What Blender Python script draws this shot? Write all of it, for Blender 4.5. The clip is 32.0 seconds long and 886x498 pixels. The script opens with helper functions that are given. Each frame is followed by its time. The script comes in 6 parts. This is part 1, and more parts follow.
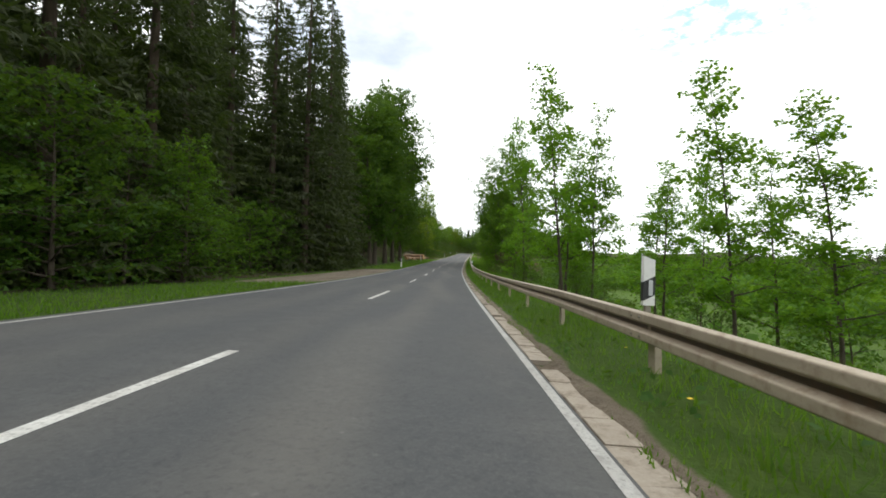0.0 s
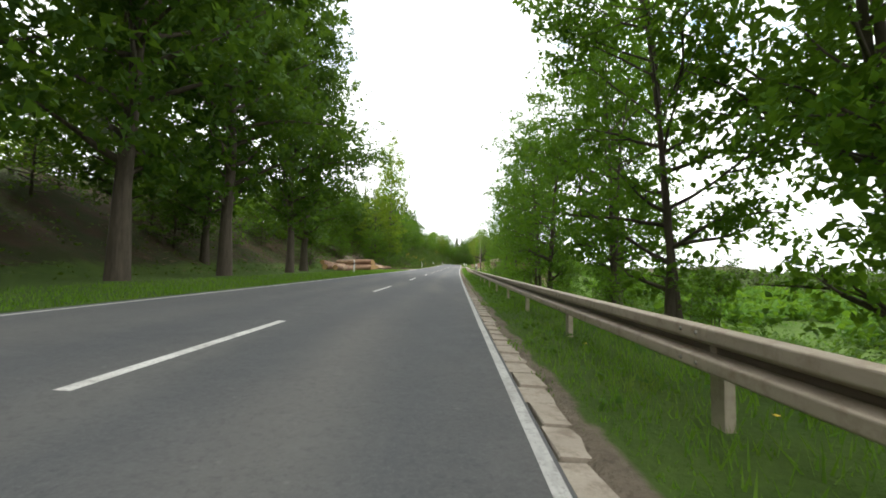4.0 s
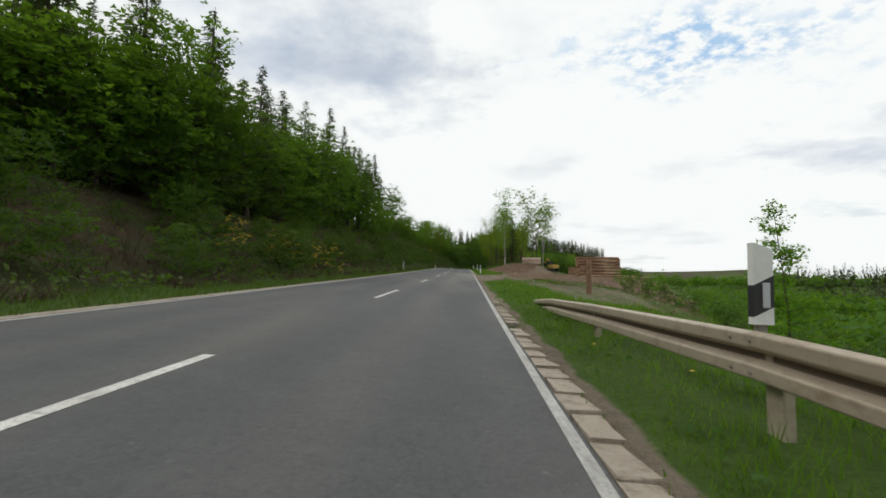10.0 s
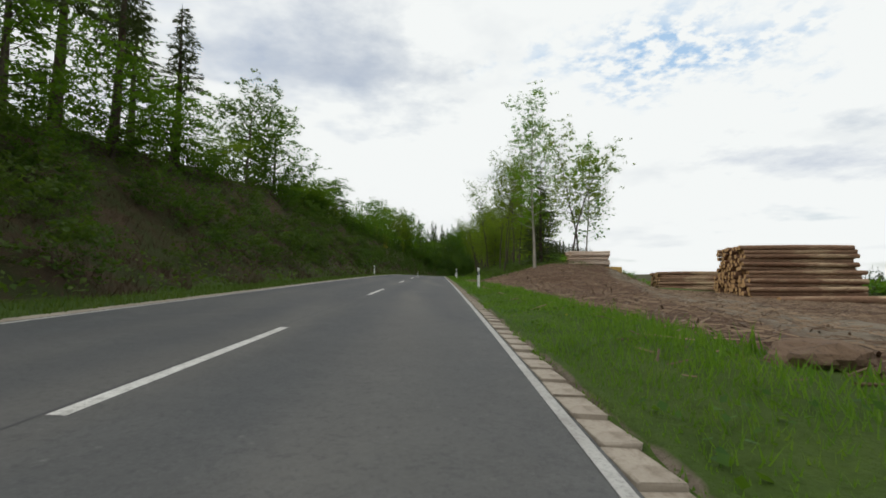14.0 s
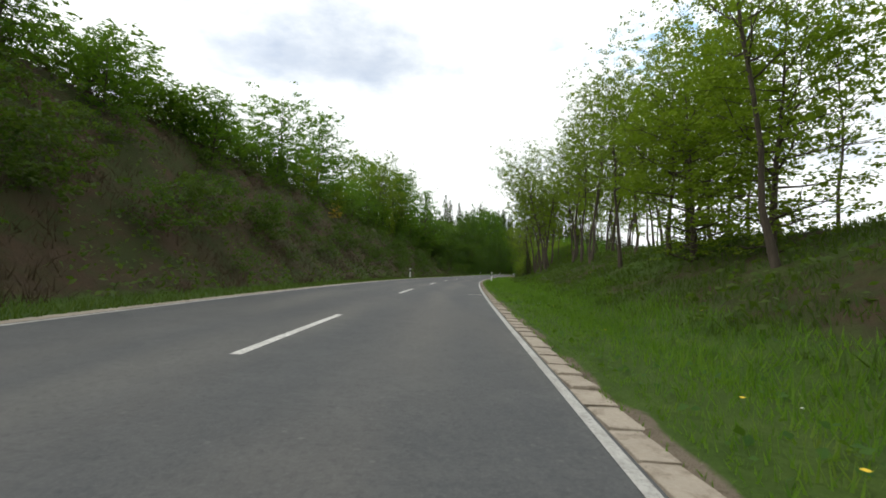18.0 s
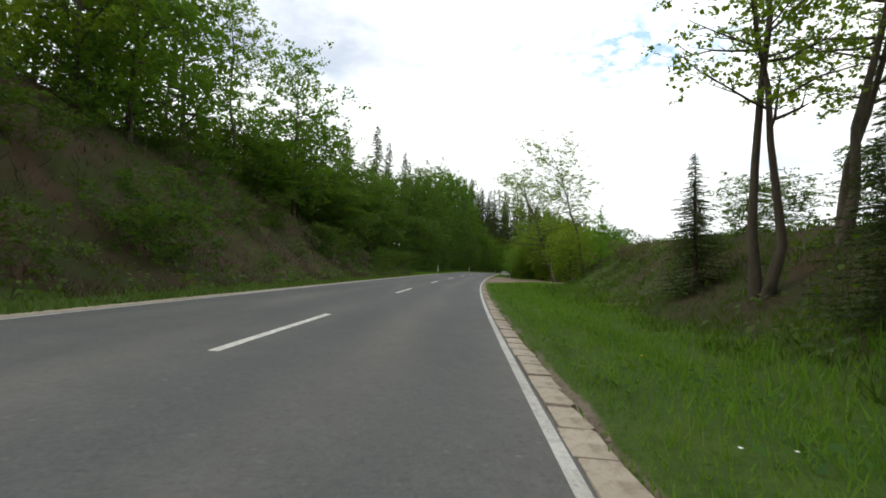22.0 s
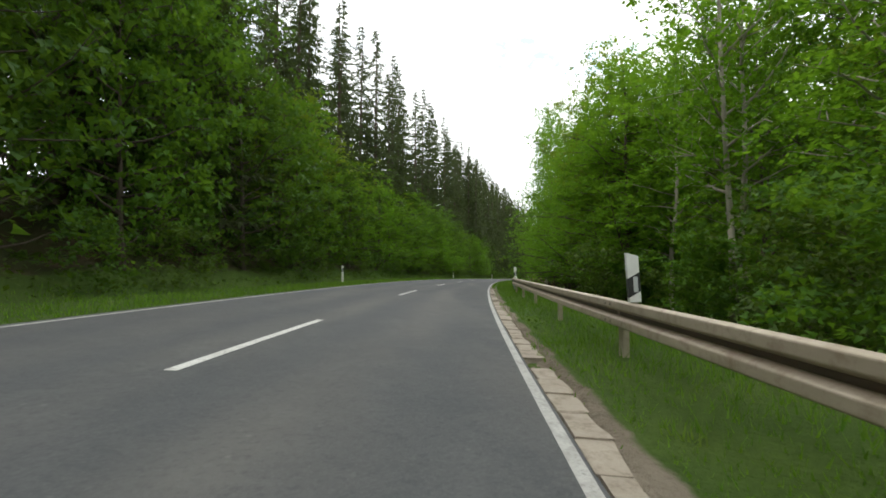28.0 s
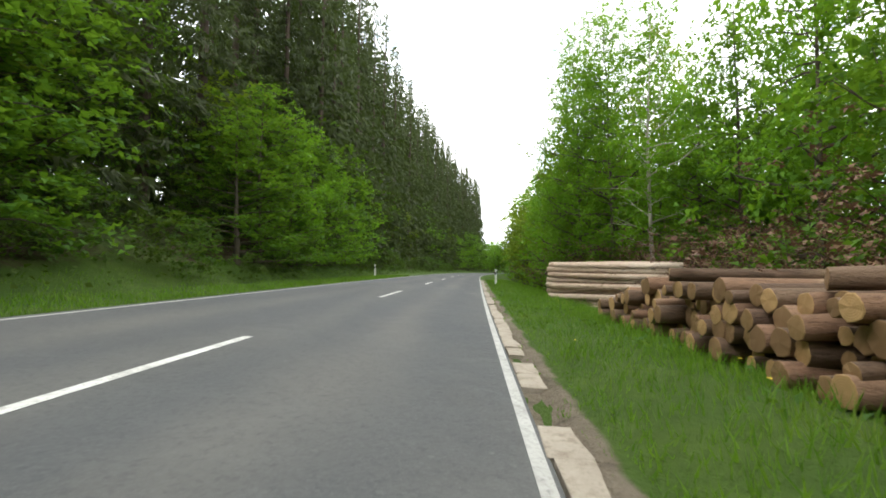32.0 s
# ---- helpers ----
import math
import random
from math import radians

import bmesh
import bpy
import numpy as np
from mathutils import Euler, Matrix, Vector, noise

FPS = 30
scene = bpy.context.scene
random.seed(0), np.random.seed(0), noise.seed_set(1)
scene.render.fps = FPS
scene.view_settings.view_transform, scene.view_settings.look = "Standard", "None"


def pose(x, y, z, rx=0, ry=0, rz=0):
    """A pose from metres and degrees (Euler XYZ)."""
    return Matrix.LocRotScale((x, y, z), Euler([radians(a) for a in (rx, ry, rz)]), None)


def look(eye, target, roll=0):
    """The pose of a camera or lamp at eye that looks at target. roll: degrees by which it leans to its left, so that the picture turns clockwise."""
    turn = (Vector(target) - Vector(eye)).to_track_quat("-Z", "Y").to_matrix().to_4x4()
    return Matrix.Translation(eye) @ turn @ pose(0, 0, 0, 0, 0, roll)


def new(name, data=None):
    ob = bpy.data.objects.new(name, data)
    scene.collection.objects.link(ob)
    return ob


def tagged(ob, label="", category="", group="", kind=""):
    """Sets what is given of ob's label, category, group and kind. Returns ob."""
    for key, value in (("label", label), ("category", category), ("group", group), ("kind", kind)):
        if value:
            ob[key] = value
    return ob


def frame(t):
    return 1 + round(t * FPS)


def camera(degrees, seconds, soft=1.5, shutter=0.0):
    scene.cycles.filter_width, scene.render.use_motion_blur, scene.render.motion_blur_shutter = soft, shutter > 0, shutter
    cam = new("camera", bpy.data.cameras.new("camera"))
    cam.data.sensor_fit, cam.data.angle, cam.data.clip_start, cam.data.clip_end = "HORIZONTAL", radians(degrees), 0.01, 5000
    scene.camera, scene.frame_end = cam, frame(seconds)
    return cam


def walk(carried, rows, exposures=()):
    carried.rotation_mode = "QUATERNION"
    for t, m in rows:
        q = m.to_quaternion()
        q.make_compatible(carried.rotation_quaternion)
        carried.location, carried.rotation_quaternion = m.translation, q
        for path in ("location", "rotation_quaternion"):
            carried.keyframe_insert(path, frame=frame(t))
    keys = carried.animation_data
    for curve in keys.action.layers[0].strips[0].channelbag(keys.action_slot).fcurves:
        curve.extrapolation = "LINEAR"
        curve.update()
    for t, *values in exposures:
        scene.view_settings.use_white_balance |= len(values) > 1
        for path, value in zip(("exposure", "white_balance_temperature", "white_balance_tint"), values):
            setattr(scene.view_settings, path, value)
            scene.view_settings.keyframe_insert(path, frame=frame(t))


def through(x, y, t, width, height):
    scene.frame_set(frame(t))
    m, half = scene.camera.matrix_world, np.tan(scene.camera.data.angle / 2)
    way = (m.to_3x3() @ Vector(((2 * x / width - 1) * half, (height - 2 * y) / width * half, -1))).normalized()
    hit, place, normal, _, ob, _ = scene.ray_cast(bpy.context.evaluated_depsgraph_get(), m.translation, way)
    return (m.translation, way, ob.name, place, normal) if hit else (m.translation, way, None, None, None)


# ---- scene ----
# The road's middle line: bend and crest, in thousandths per metre, along its length in metres.
BEND = [-0.2, -0.38, -0.21, -1.27, -0.1, -0.22, -0.31, -0.06, -0.47, 0.17, 0.06, 0.43, 0.21, -0.51, -1.42, -1.53, -2.17, -1.55, -2.52, -1.17, -1.78, -2.88, -3.07, -2.25, -2.59, -1.55, -1.18, -0.52, 0.11, -1.03, -1.8, -2.05, -2.06, -2.02]
CREST = [0.24, 0.78, 0.3, -0.04, 0.21, 0.09, 0.06, -0.23, -0.49, -0.06, 0.25, 0.01, -0.4, -0.39, -0.22, -0.04, -0.05, -0.05, -0.05]
ALONG = np.arange(-80.0, 1000.0, 1.0)
TILT = 0.04  # the roadway's cross fall, down to the right


def summed(values):
    total = np.cumsum(values)
    return total - np.interp(0.0, ALONG, total)


def tapered(knots, step):
    at = np.arange(len(knots)) * step - 7.84
    return np.interp(ALONG, np.r_[-40.0, at, at[-1] + 60.0], np.r_[0.0, knots, 0.0]) * 0.001


HEADING = summed(tapered(BEND, 20.0))
SLOPE = summed(tapered(CREST, 35.0))
MID_X, MID_Y, MID_Z = summed(-np.sin(HEADING)), summed(np.cos(HEADING)), summed(SLOPE)


def heading(s):
    return np.interp(s, ALONG, HEADING)


def spot(s, u, z=0.0):
    """World places from metres along the road, metres to the right of its middle and height over its middle."""
    a = heading(s)
    return np.stack([np.interp(s, ALONG, MID_X) + u * np.cos(a), np.interp(s, ALONG, MID_Y) + u * np.sin(a),
                     np.interp(s, ALONG, MID_Z) + z], -1)


def stand(s, u, z=0.0, turn=0.0):
    """The pose of a thing on that spot, turned with the road."""
    x, y, h = spot(s, u, z)
    return Matrix.Translation((x, y, h)) @ Matrix.Rotation(heading(s) + radians(turn), 4, "Z")


EYE = 0.966
EXPOSURES = [(0.0, 0.1), (1.0, 0.36), (2.0, 0.32), (3.0, 0.75), (5.5, 0.4), (6.0, 0.25), (7.0, 0.1), (8.0, -0.78), (10.0, -0.55), (12.0, -0.48), (13.0, -0.58), (14.0, -0.6), (16.5, -0.05), (17.0, -0.5), (18.0, -0.15), (20.0, -0.15), (21.0, -0.22), (22.0, -0.12), (24.0, -0.18), (27.0, 0.4), (28.0, 0.55), (29.0, 1.38), (30.0, 1.65), (31.0, 1.5), (32.0, 1.2)]
cam = camera(87.0, 32.0, soft=1.75, shutter=0.018)
# seconds, metres along, metres right of the middle, yaw, pitch and roll against the road
PATH = [
    (0, 0.75, 2.23, 0.89, 2.50, 0.78),
    (1, 15.11, 2.14, 2.72, 2.64, 0.96),
    (2, 29.81, 2.00, 0.93, 2.82, 0.37),
    (3, 44.44, 2.48, 0.72, 2.43, 1.20),
    (3.5, 51.42, 2.56, 0.18, 2.35, 1.03),
    (5.5, 80.02, 2.24, 4.03, 2.17, 0.83),
    (6, 87.15, 1.91, -0.81, 2.52, -1.78),
    (7, 101.80, 2.00, 4.31, 2.10, 1.27),
    (8, 115.79, 2.01, 0.34, 2.47, -0.46),
    (9, 130.44, 1.86, 0.34, 2.62, -0.77),
    (10, 145.19, 2.43, 2.82, 2.13, 0.77),
    (11, 160.11, 2.49, 3.96, 2.37, 0.97),
    (12, 174.31, 2.20, 3.22, 2.31, 0.07),
    (13, 188.88, 2.01, 3.14, 2.50, 0.46),
    (14, 202.79, 2.23, -0.25, 2.27, 0.37),
    (16.5, 238.56, 2.15, 2.16, 2.27, 0.76),
    (17, 246.41, 2.22, 1.81, 2.23, 0.71),
    (18, 260.97, 2.19, 1.69, 2.21, 0.64),
    (19, 275.17, 2.24, 1.26, 2.49, 0.63),
    (20, 290.06, 2.28, 3.10, 2.48, 1.05),
    (21, 305.37, 2.37, 1.42, 2.57, 1.11),
    (22, 320.90, 2.50, 2.09, 2.59, 1.23),
    (23, 337.19, 2.26, 0.43, 2.71, 0.24),
    (24, 354.47, 2.51, 2.80, 2.67, 1.08),
    (27, 410.18, 2.56, 1.32, 2.18, 0.38),
    (28, 429.67, 2.49, 2.19, 2.36, 0.12),
    (29, 449.68, 2.76, 2.11, 2.47, 0.67),
    (30, 470.42, 2.27, 4.29, 2.40, 0.30),
    (31, 492.46, 2.42, 2.41, 2.41, 0.72),
    (32, 516.00, 2.71, 3.35, 2.39, 0.68),
]
ROWS = []
for t, s, u, yaw, pitch, roll in PATH:
    x, y, z = spot(s, u, EYE - TILT * u)
    a, b = heading(s) + radians(yaw), np.interp(s, ALONG, SLOPE) + radians(pitch)
    ahead = Vector((-math.sin(a) * math.cos(b), math.cos(a) * math.cos(b), math.sin(b)))
    ROWS.append((t, look((x, y, z), Vector((x, y, z)) + 2 * ahead, roll)))
walk(cam, ROWS, EXPOSURES)

# ---- sky and sun ----
def build_sky():
    world = bpy.data.worlds.new("sky")
    scene.world = world
    world.use_nodes = True
    nt = world.node_tree
    nt.nodes.clear()
    n, l = nt.nodes.new, nt.links.new
    sky = n("ShaderNodeTexSky")
    sky.sky_type, sky.sun_disc = "NISHITA", False
    sky.sun_elevation, sky.sun_rotation = radians(46), radians(-78)
    dim = n("ShaderNodeVectorMath")
    dim.operation = "SCALE"
    dim.inputs[3].default_value = 0.16
    l(sky.outputs[0], dim.inputs[0])
    co, sep = n("ShaderNodeTexCoord"), n("ShaderNodeSeparateXYZ")
    l(co.outputs["Generated"], sep.inputs[0])
    up = n("ShaderNodeMath")
    up.operation, up.inputs[1].default_value = "MAXIMUM", 0.0
    l(sep.outputs[2], up.inputs[0])
    lift = n("ShaderNodeMath")
    lift.operation, lift.inputs[1].default_value = "ADD", 0.12
    l(up.outputs[0], lift.inputs[0])
    flat = n("ShaderNodeCombineXYZ")
    for i in (0, 1):
        d = n("ShaderNodeMath")
        d.operation = "DIVIDE"
        l(sep.outputs[i], d.inputs[0])
        l(lift.outputs[0], d.inputs[1])
        l(d.outputs[0], flat.inputs[i])
    def clouds(scale, detail, rough, lo, hi, shift):
        mp, tx, rp = n("ShaderNodeMapping"), n("ShaderNodeTexNoise"), n("ShaderNodeMapRange")
        mp.inputs["Location"].default_value = shift
        l(flat.outputs[0], mp.inputs[0])
        l(mp.outputs[0], tx.inputs["Vector"])
        tx.inputs["Scale"].default_value, tx.inputs["Detail"].default_value, tx.inputs["Roughness"].default_value = scale, detail, rough
        rp.inputs[1].default_value, rp.inputs[2].default_value = lo, hi
        l(tx.outputs[0], rp.inputs[0])
        return rp.outputs[0]
    veil = clouds(0.8, 7, 0.6, 0.20, 0.42, (3.4, 2.9, 0))
    grey = clouds(0.9, 6, 0.55, 0.56, 0.86, (2.3, 4.4, 0))
    tone = n("ShaderNodeMix")
    tone.data_type = "RGBA"
    tone.inputs[6].default_value, tone.inputs[7].default_value = (1.38, 1.42, 1.41, 1), (0.74, 0.83, 0.95, 1)
    l(grey, tone.inputs[0])
    mix = n("ShaderNodeMix")
    mix.data_type = "RGBA"
    l(veil, mix.inputs[0])
    l(dim.outputs[0], mix.inputs[6])
    l(tone.outputs[2], mix.inputs[7])
    def cloud_bank(centre, reach, ragged, lo, hi):
        """A cloud or a gap with a torn rim round one direction, from 0 to 1."""
        off, scaled, far = n("ShaderNodeVectorMath"), n("ShaderNodeVectorMath"), n("ShaderNodeVectorMath")
        off.operation, scaled.operation, far.operation = "SUBTRACT", "MULTIPLY", "LENGTH"
        off.inputs[1].default_value = (*centre, 0)
        scaled.inputs[1].default_value = (1 / reach[0], 1 / reach[1], 0)
        l(flat.outputs[0], off.inputs[0])
        l(off.outputs[0], scaled.inputs[0])
        l(scaled.outputs[0], far.inputs[0])
        torn, rim = n("ShaderNodeMath"), n("ShaderNodeMapRange")
        torn.operation = "ADD"
        l(far.outputs["Value"], torn.inputs[0])
        l(ragged, torn.inputs[1])
        rim.inputs[1].default_value, rim.inputs[2].default_value = hi, lo
        l(torn.outputs[0], rim.inputs[0])
        return rim.outputs[0]
    def blend(fac, under, over):
        m = n("ShaderNodeMix")
        m.data_type = "RGBA"
        l(fac, m.inputs[0])
        l(under, m.inputs[6])
        m.inputs[7].default_value = (*over, 1)
        return m.outputs[2]
    ragged = clouds(3.2, 7, 0.62, 0.30, 0.72, (1.2, 0.4, 0))
    flecks = clouds(15.0, 4, 0.6, 0.44, 0.60, (0.3, 2.1, 0))
    gap = cloud_bank((0.80, 1.45), (0.62, 0.40), ragged, 0.55, 1.35)
    fleck = n("ShaderNodeMath")
    fleck.operation = "MULTIPLY"
    l(gap, fleck.inputs[0])
    l(flecks, fleck.inputs[1])
    shade = cloud_bank((-0.34, 1.58), (0.52, 0.24), ragged, 0.45, 1.30)
    low = cloud_bank((1.95, 2.15), (0.75, 0.34), ragged, 0.45, 1.25)
    high = blend(fleck.outputs[0], mix.outputs[2], (0.62, 0.90, 1.24))
    high = blend(shade, high, (0.74, 0.83, 0.97))
    high = blend(low, high, (0.92, 1.00, 1.12))
    bg, out = n("ShaderNodeBackground"), n("ShaderNodeOutputWorld")
    l(high, bg.inputs[0])
    bg.inputs[1].default_value = 1.0
    l(bg.outputs[0], out.inputs[0])
    sun = bpy.data.lights.new("sun", "SUN")
    sun.energy, sun.angle, sun.color = 1.3, radians(20), (1.0, 0.97, 0.90)
    ob = new("sun", sun)
    ob.matrix_world = look((-55, 12, 58), (0, 0, 0))


build_sky()


# ---- materials ----
class Nodes:
    """A material and short calls for its nodes."""

    def __init__(self, name):
        self.mat = bpy.data.materials.new(name)
        self.mat.use_nodes = True
        self.tree = self.mat.node_tree
        self.bsdf = self.tree.nodes["Principled BSDF"]
        self.out = self.tree.nodes["Material Output"]
        self.co = self.add("ShaderNodeTexCoord").outputs["Object"]

    def add(self, kind):
        return self.tree.nodes.new(kind)

    def link(self, a, b):
        self.tree.links.new(a, b)

    def noise(self, scale, detail=4.0, rough=0.6, stretch=None, lo=0.3, hi=0.7):
        tx, rp = self.add("ShaderNodeTexNoise"), self.add("ShaderNodeMapRange")
        src = self.co
        if stretch:
            mp = self.add("ShaderNodeMapping")
            mp.inputs["Scale"].default_value = stretch
            self.link(src, mp.inputs[0])
            src = mp.outputs[0]
        self.link(src, tx.inputs["Vector"])
        tx.inputs["Scale"].default_value, tx.inputs["Detail"].default_value, tx.inputs["Roughness"].default_value = scale, detail, rough
        rp.inputs[1].default_value, rp.inputs[2].default_value = lo, hi
        self.link(tx.outputs[0], rp.inputs[0])
        return rp.outputs[0]

    def mix(self, fac, a, b, mode="MIX"):
        m = self.add("ShaderNodeMix")
        m.data_type, m.blend_type = "RGBA", mode
        for sock, v in ((m.inputs[0], fac), (m.inputs[6], a), (m.inputs[7], b)):
            if isinstance(v, (int, float)):
                sock.default_value = v
            elif isinstance(v, tuple):
                sock.default_value = (*v, 1)
            else:
                self.link(v, sock)
        return m.outputs[2]

    def island(self):
        return self.add("ShaderNodeNewGeometry").outputs["Random Per Island"]

    def each(self):
        return self.add("ShaderNodeObjectInfo").outputs["Random"]

    def mask(self, name):
        a = self.add("ShaderNodeAttribute")
        a.attribute_name = name
        return a.outputs["Fac"]

    def math(self, op, a, b):
        m = self.add("ShaderNodeMath")
        m.operation = op
        m.use_clamp = True
        for sock, v in zip(m.inputs, (a, b)):
            if isinstance(v, (int, float)):
                sock.default_value = v
            else:
                self.link(v, sock)
        return m.outputs[0]

    def done(self, colour, rough=0.8, bump=None, strength=0.3, distance=0.02, metal=0.0, specular=0.3):
        b = self.bsdf
        for sock, v in ((b.inputs["Base Color"], colour), (b.inputs["Roughness"], rough)):
            if isinstance(v, tuple):
                sock.default_value = (*v, 1)
            elif isinstance(v, float):
                sock.default_value = v
            else:
                self.link(v, sock)
        b.inputs["Metallic"].default_value = metal
        b.inputs["Specular IOR Level"].default_value = specular
        if bump is not None:
            bp = self.add("ShaderNodeBump")
            bp.inputs["Strength"].default_value, bp.inputs["Distance"].default_value = strength, distance
            self.link(bump, bp.inputs["Height"])
            self.link(bp.outputs[0], b.inputs["Normal"])
        return self.mat


def asphalt():
    m = Nodes("asphalt")
    grit = m.noise(220, 3, 0.7, lo=0.25, hi=0.8)
    worn = m.noise(0.35, 5, 0.6)
    track = m.noise(1.1, 4, 0.6, stretch=(1.0, 0.05, 1.0))
    c = m.mix(worn, (0.080, 0.084, 0.087), (0.120, 0.120, 0.117))
    c = m.mix(m.math("MULTIPLY", track, 0.45), c, (0.070, 0.076, 0.084))
    c = m.mix(m.math("MULTIPLY", m.noise(2.6, 6, 0.72, lo=0.46, hi=0.62), 0.38), c, (0.152, 0.153, 0.150))
    c = m.mix(m.math("MULTIPLY", m.noise(1.9, 6, 0.7, stretch=(1.0, 0.5, 1.0), lo=0.52, hi=0.66), 0.4), c, (0.065, 0.070, 0.073))
    blotch = m.noise(0.75, 6, 0.68, stretch=(1.0, 0.3, 1.0), lo=0.42, hi=0.66)
    c = m.mix(m.math("MULTIPLY", blotch, 0.4), c, (0.131, 0.122, 0.111))
    stone = m.add("ShaderNodeTexVoronoi")
    stone.inputs["Scale"].default_value = 5.5
    m.link(m.co, stone.inputs["Vector"])
    spots = m.add("ShaderNodeMapRange")
    spots.inputs[1].default_value, spots.inputs[2].default_value, spots.inputs[3].default_value, spots.inputs[4].default_value = 0.04, 0.13, 0.9, 0.0
    m.link(stone.outputs["Distance"], spots.inputs[0])
    c = m.mix(m.math("MULTIPLY", spots.outputs[0], m.noise(0.9, 3, 0.6)), c, (0.226, 0.217, 0.209))
    c = m.mix(m.math("MULTIPLY", m.mask("wheel"), 0.55), c, (0.085, 0.090, 0.094))
    c = m.mix(m.math("MULTIPLY", m.mask("crown"), 0.45), c, (0.155, 0.148, 0.137))
    c = m.mix(m.mask("dust"), c, (0.30, 0.275, 0.225))
    c = m.mix(m.math("MULTIPLY", m.noise(42, 6, 0.8, lo=0.48, hi=0.66), 0.5), c, (0.170, 0.171, 0.171))
    c = m.mix(m.math("MULTIPLY", m.noise(17, 6, 0.8, lo=0.50, hi=0.68), 0.5), c, (0.045, 0.048, 0.050))
    c = m.mix(m.math("MULTIPLY", grit, 0.45), c, (0.052, 0.052, 0.054))
    return m.done(c, 0.85, grit, 0.35, 0.006, specular=0.25)


def paint_white(name="road_paint", fresh=1.0):
    m = Nodes(name)
    chips = m.noise(38, 5, 0.75, lo=0.52, hi=0.66)
    grime = m.noise(1.7, 5, 0.6)
    c = m.mix(grime, tuple(v * fresh for v in (0.74, 0.73, 0.69)), tuple(v * fresh for v in (0.55, 0.53, 0.49)))
    c = m.mix(m.math("MULTIPLY", chips, 0.75), c, (0.16, 0.155, 0.15))
    c = m.mix(m.math("MULTIPLY", m.noise(9, 6, 0.75, lo=0.50, hi=0.64), 0.5), c, (0.22, 0.21, 0.195))
    c = m.mix(m.math("MULTIPLY", m.noise(2.4, 6, 0.7, stretch=(4.0, 1.0, 1.0), lo=0.50, hi=0.66), 1.15 - fresh), c, (0.19, 0.18, 0.165))
    return m.done(c, 0.7, chips, 0.2, 0.004)


def concrete():
    m = Nodes("worn_concrete")
    a, b = m.noise(2.5, 6, 0.65), m.noise(45, 4, 0.7)
    c = m.mix(a, (0.47, 0.41, 0.335), (0.34, 0.29, 0.235))
    c = m.mix(m.math("MULTIPLY", m.each(), 0.35), c, (0.31, 0.26, 0.205))
    c = m.mix(m.math("MULTIPLY", m.noise(6, 6, 0.75, lo=0.5, hi=0.64), 0.6), c, (0.15, 0.112, 0.080))
    c = m.mix(m.math("MULTIPLY", b, 0.35), c, (0.20, 0.17, 0.13))
    return m.done(c, 0.9, b, 0.4, 0.01)


def ground_mat():
    m = Nodes("ground_cover")
    big, mid, fine = m.noise(0.12, 5, 0.6), m.noise(1.3, 6, 0.65), m.noise(14, 5, 0.7)
    grass = m.mix(mid, (0.050, 0.108, 0.014), (0.098, 0.165, 0.026))
    grass = m.mix(m.math("MULTIPLY", fine, 0.55), grass, (0.030, 0.060, 0.011))
    grass = m.mix(m.math("MULTIPLY", big, 0.3), grass, (0.105, 0.125, 0.035))
    litter = m.mix(mid, (0.066, 0.044, 0.027), (0.040, 0.034, 0.021))
    litter = m.mix(m.math("MULTIPLY", fine, 0.6), litter, (0.115, 0.076, 0.046))
    litter = m.mix(m.math("MULTIPLY", m.noise(0.5, 5, 0.65, lo=0.40, hi=0.58), 0.8), litter, (0.040, 0.058, 0.016))
    dirt = m.mix(mid, (0.215, 0.178, 0.132), (0.155, 0.124, 0.089))
    dirt = m.mix(m.math("MULTIPLY", fine, 0.6), dirt, (0.265, 0.218, 0.165))
    dirt = m.mix(m.math("MULTIPLY", m.noise(4.5, 6, 0.75, lo=0.48, hi=0.64), 0.65), dirt, (0.100, 0.079, 0.056))
    dirt = m.mix(m.math("MULTIPLY", m.noise(0.55, 5, 0.65, stretch=(1.0, 0.25, 1.0), lo=0.45, hi=0.62), 0.6), dirt, (0.315, 0.268, 0.205))
    ruts = m.mix(m.noise(0.9, 5, 0.7), (0.088, 0.050, 0.033), (0.140, 0.082, 0.054))
    ruts = m.mix(m.math("MULTIPLY", m.noise(30, 4, 0.8), 0.5), ruts, (0.22, 0.14, 0.088))
    ruts = m.mix(m.math("MULTIPLY", m.noise(7, 6, 0.75, lo=0.46, hi=0.6), 0.65), ruts, (0.045, 0.030, 0.022))
    ruts = m.mix(m.math("MULTIPLY", m.noise(24, 5, 0.8, stretch=(1.0, 0.4, 1.0), lo=0.56, hi=0.66), 0.7), ruts, (0.34, 0.23, 0.15))
    edge = m.noise(2.2, 5, 0.65, lo=0.2, hi=0.8)
    def zone(name):
        v = m.math("ADD", m.mask(name), m.math("MULTIPLY", m.math("SUBTRACT", edge, 0.5), 0.7))
        r = m.add("ShaderNodeMapRange")
        r.inputs[1].default_value, r.inputs[2].default_value = 0.38, 0.62
        m.link(v, r.inputs[0])
        return r.outputs[0]
    c = m.mix(zone("litter"), grass, litter)
    c = m.mix(zone("bark"), c, ruts)
    c = m.mix(zone("dirt"), c, dirt)
    return m.done(c, 0.95, m.mix(0.5, mid, fine), 0.9, 0.10, specular=0.15)


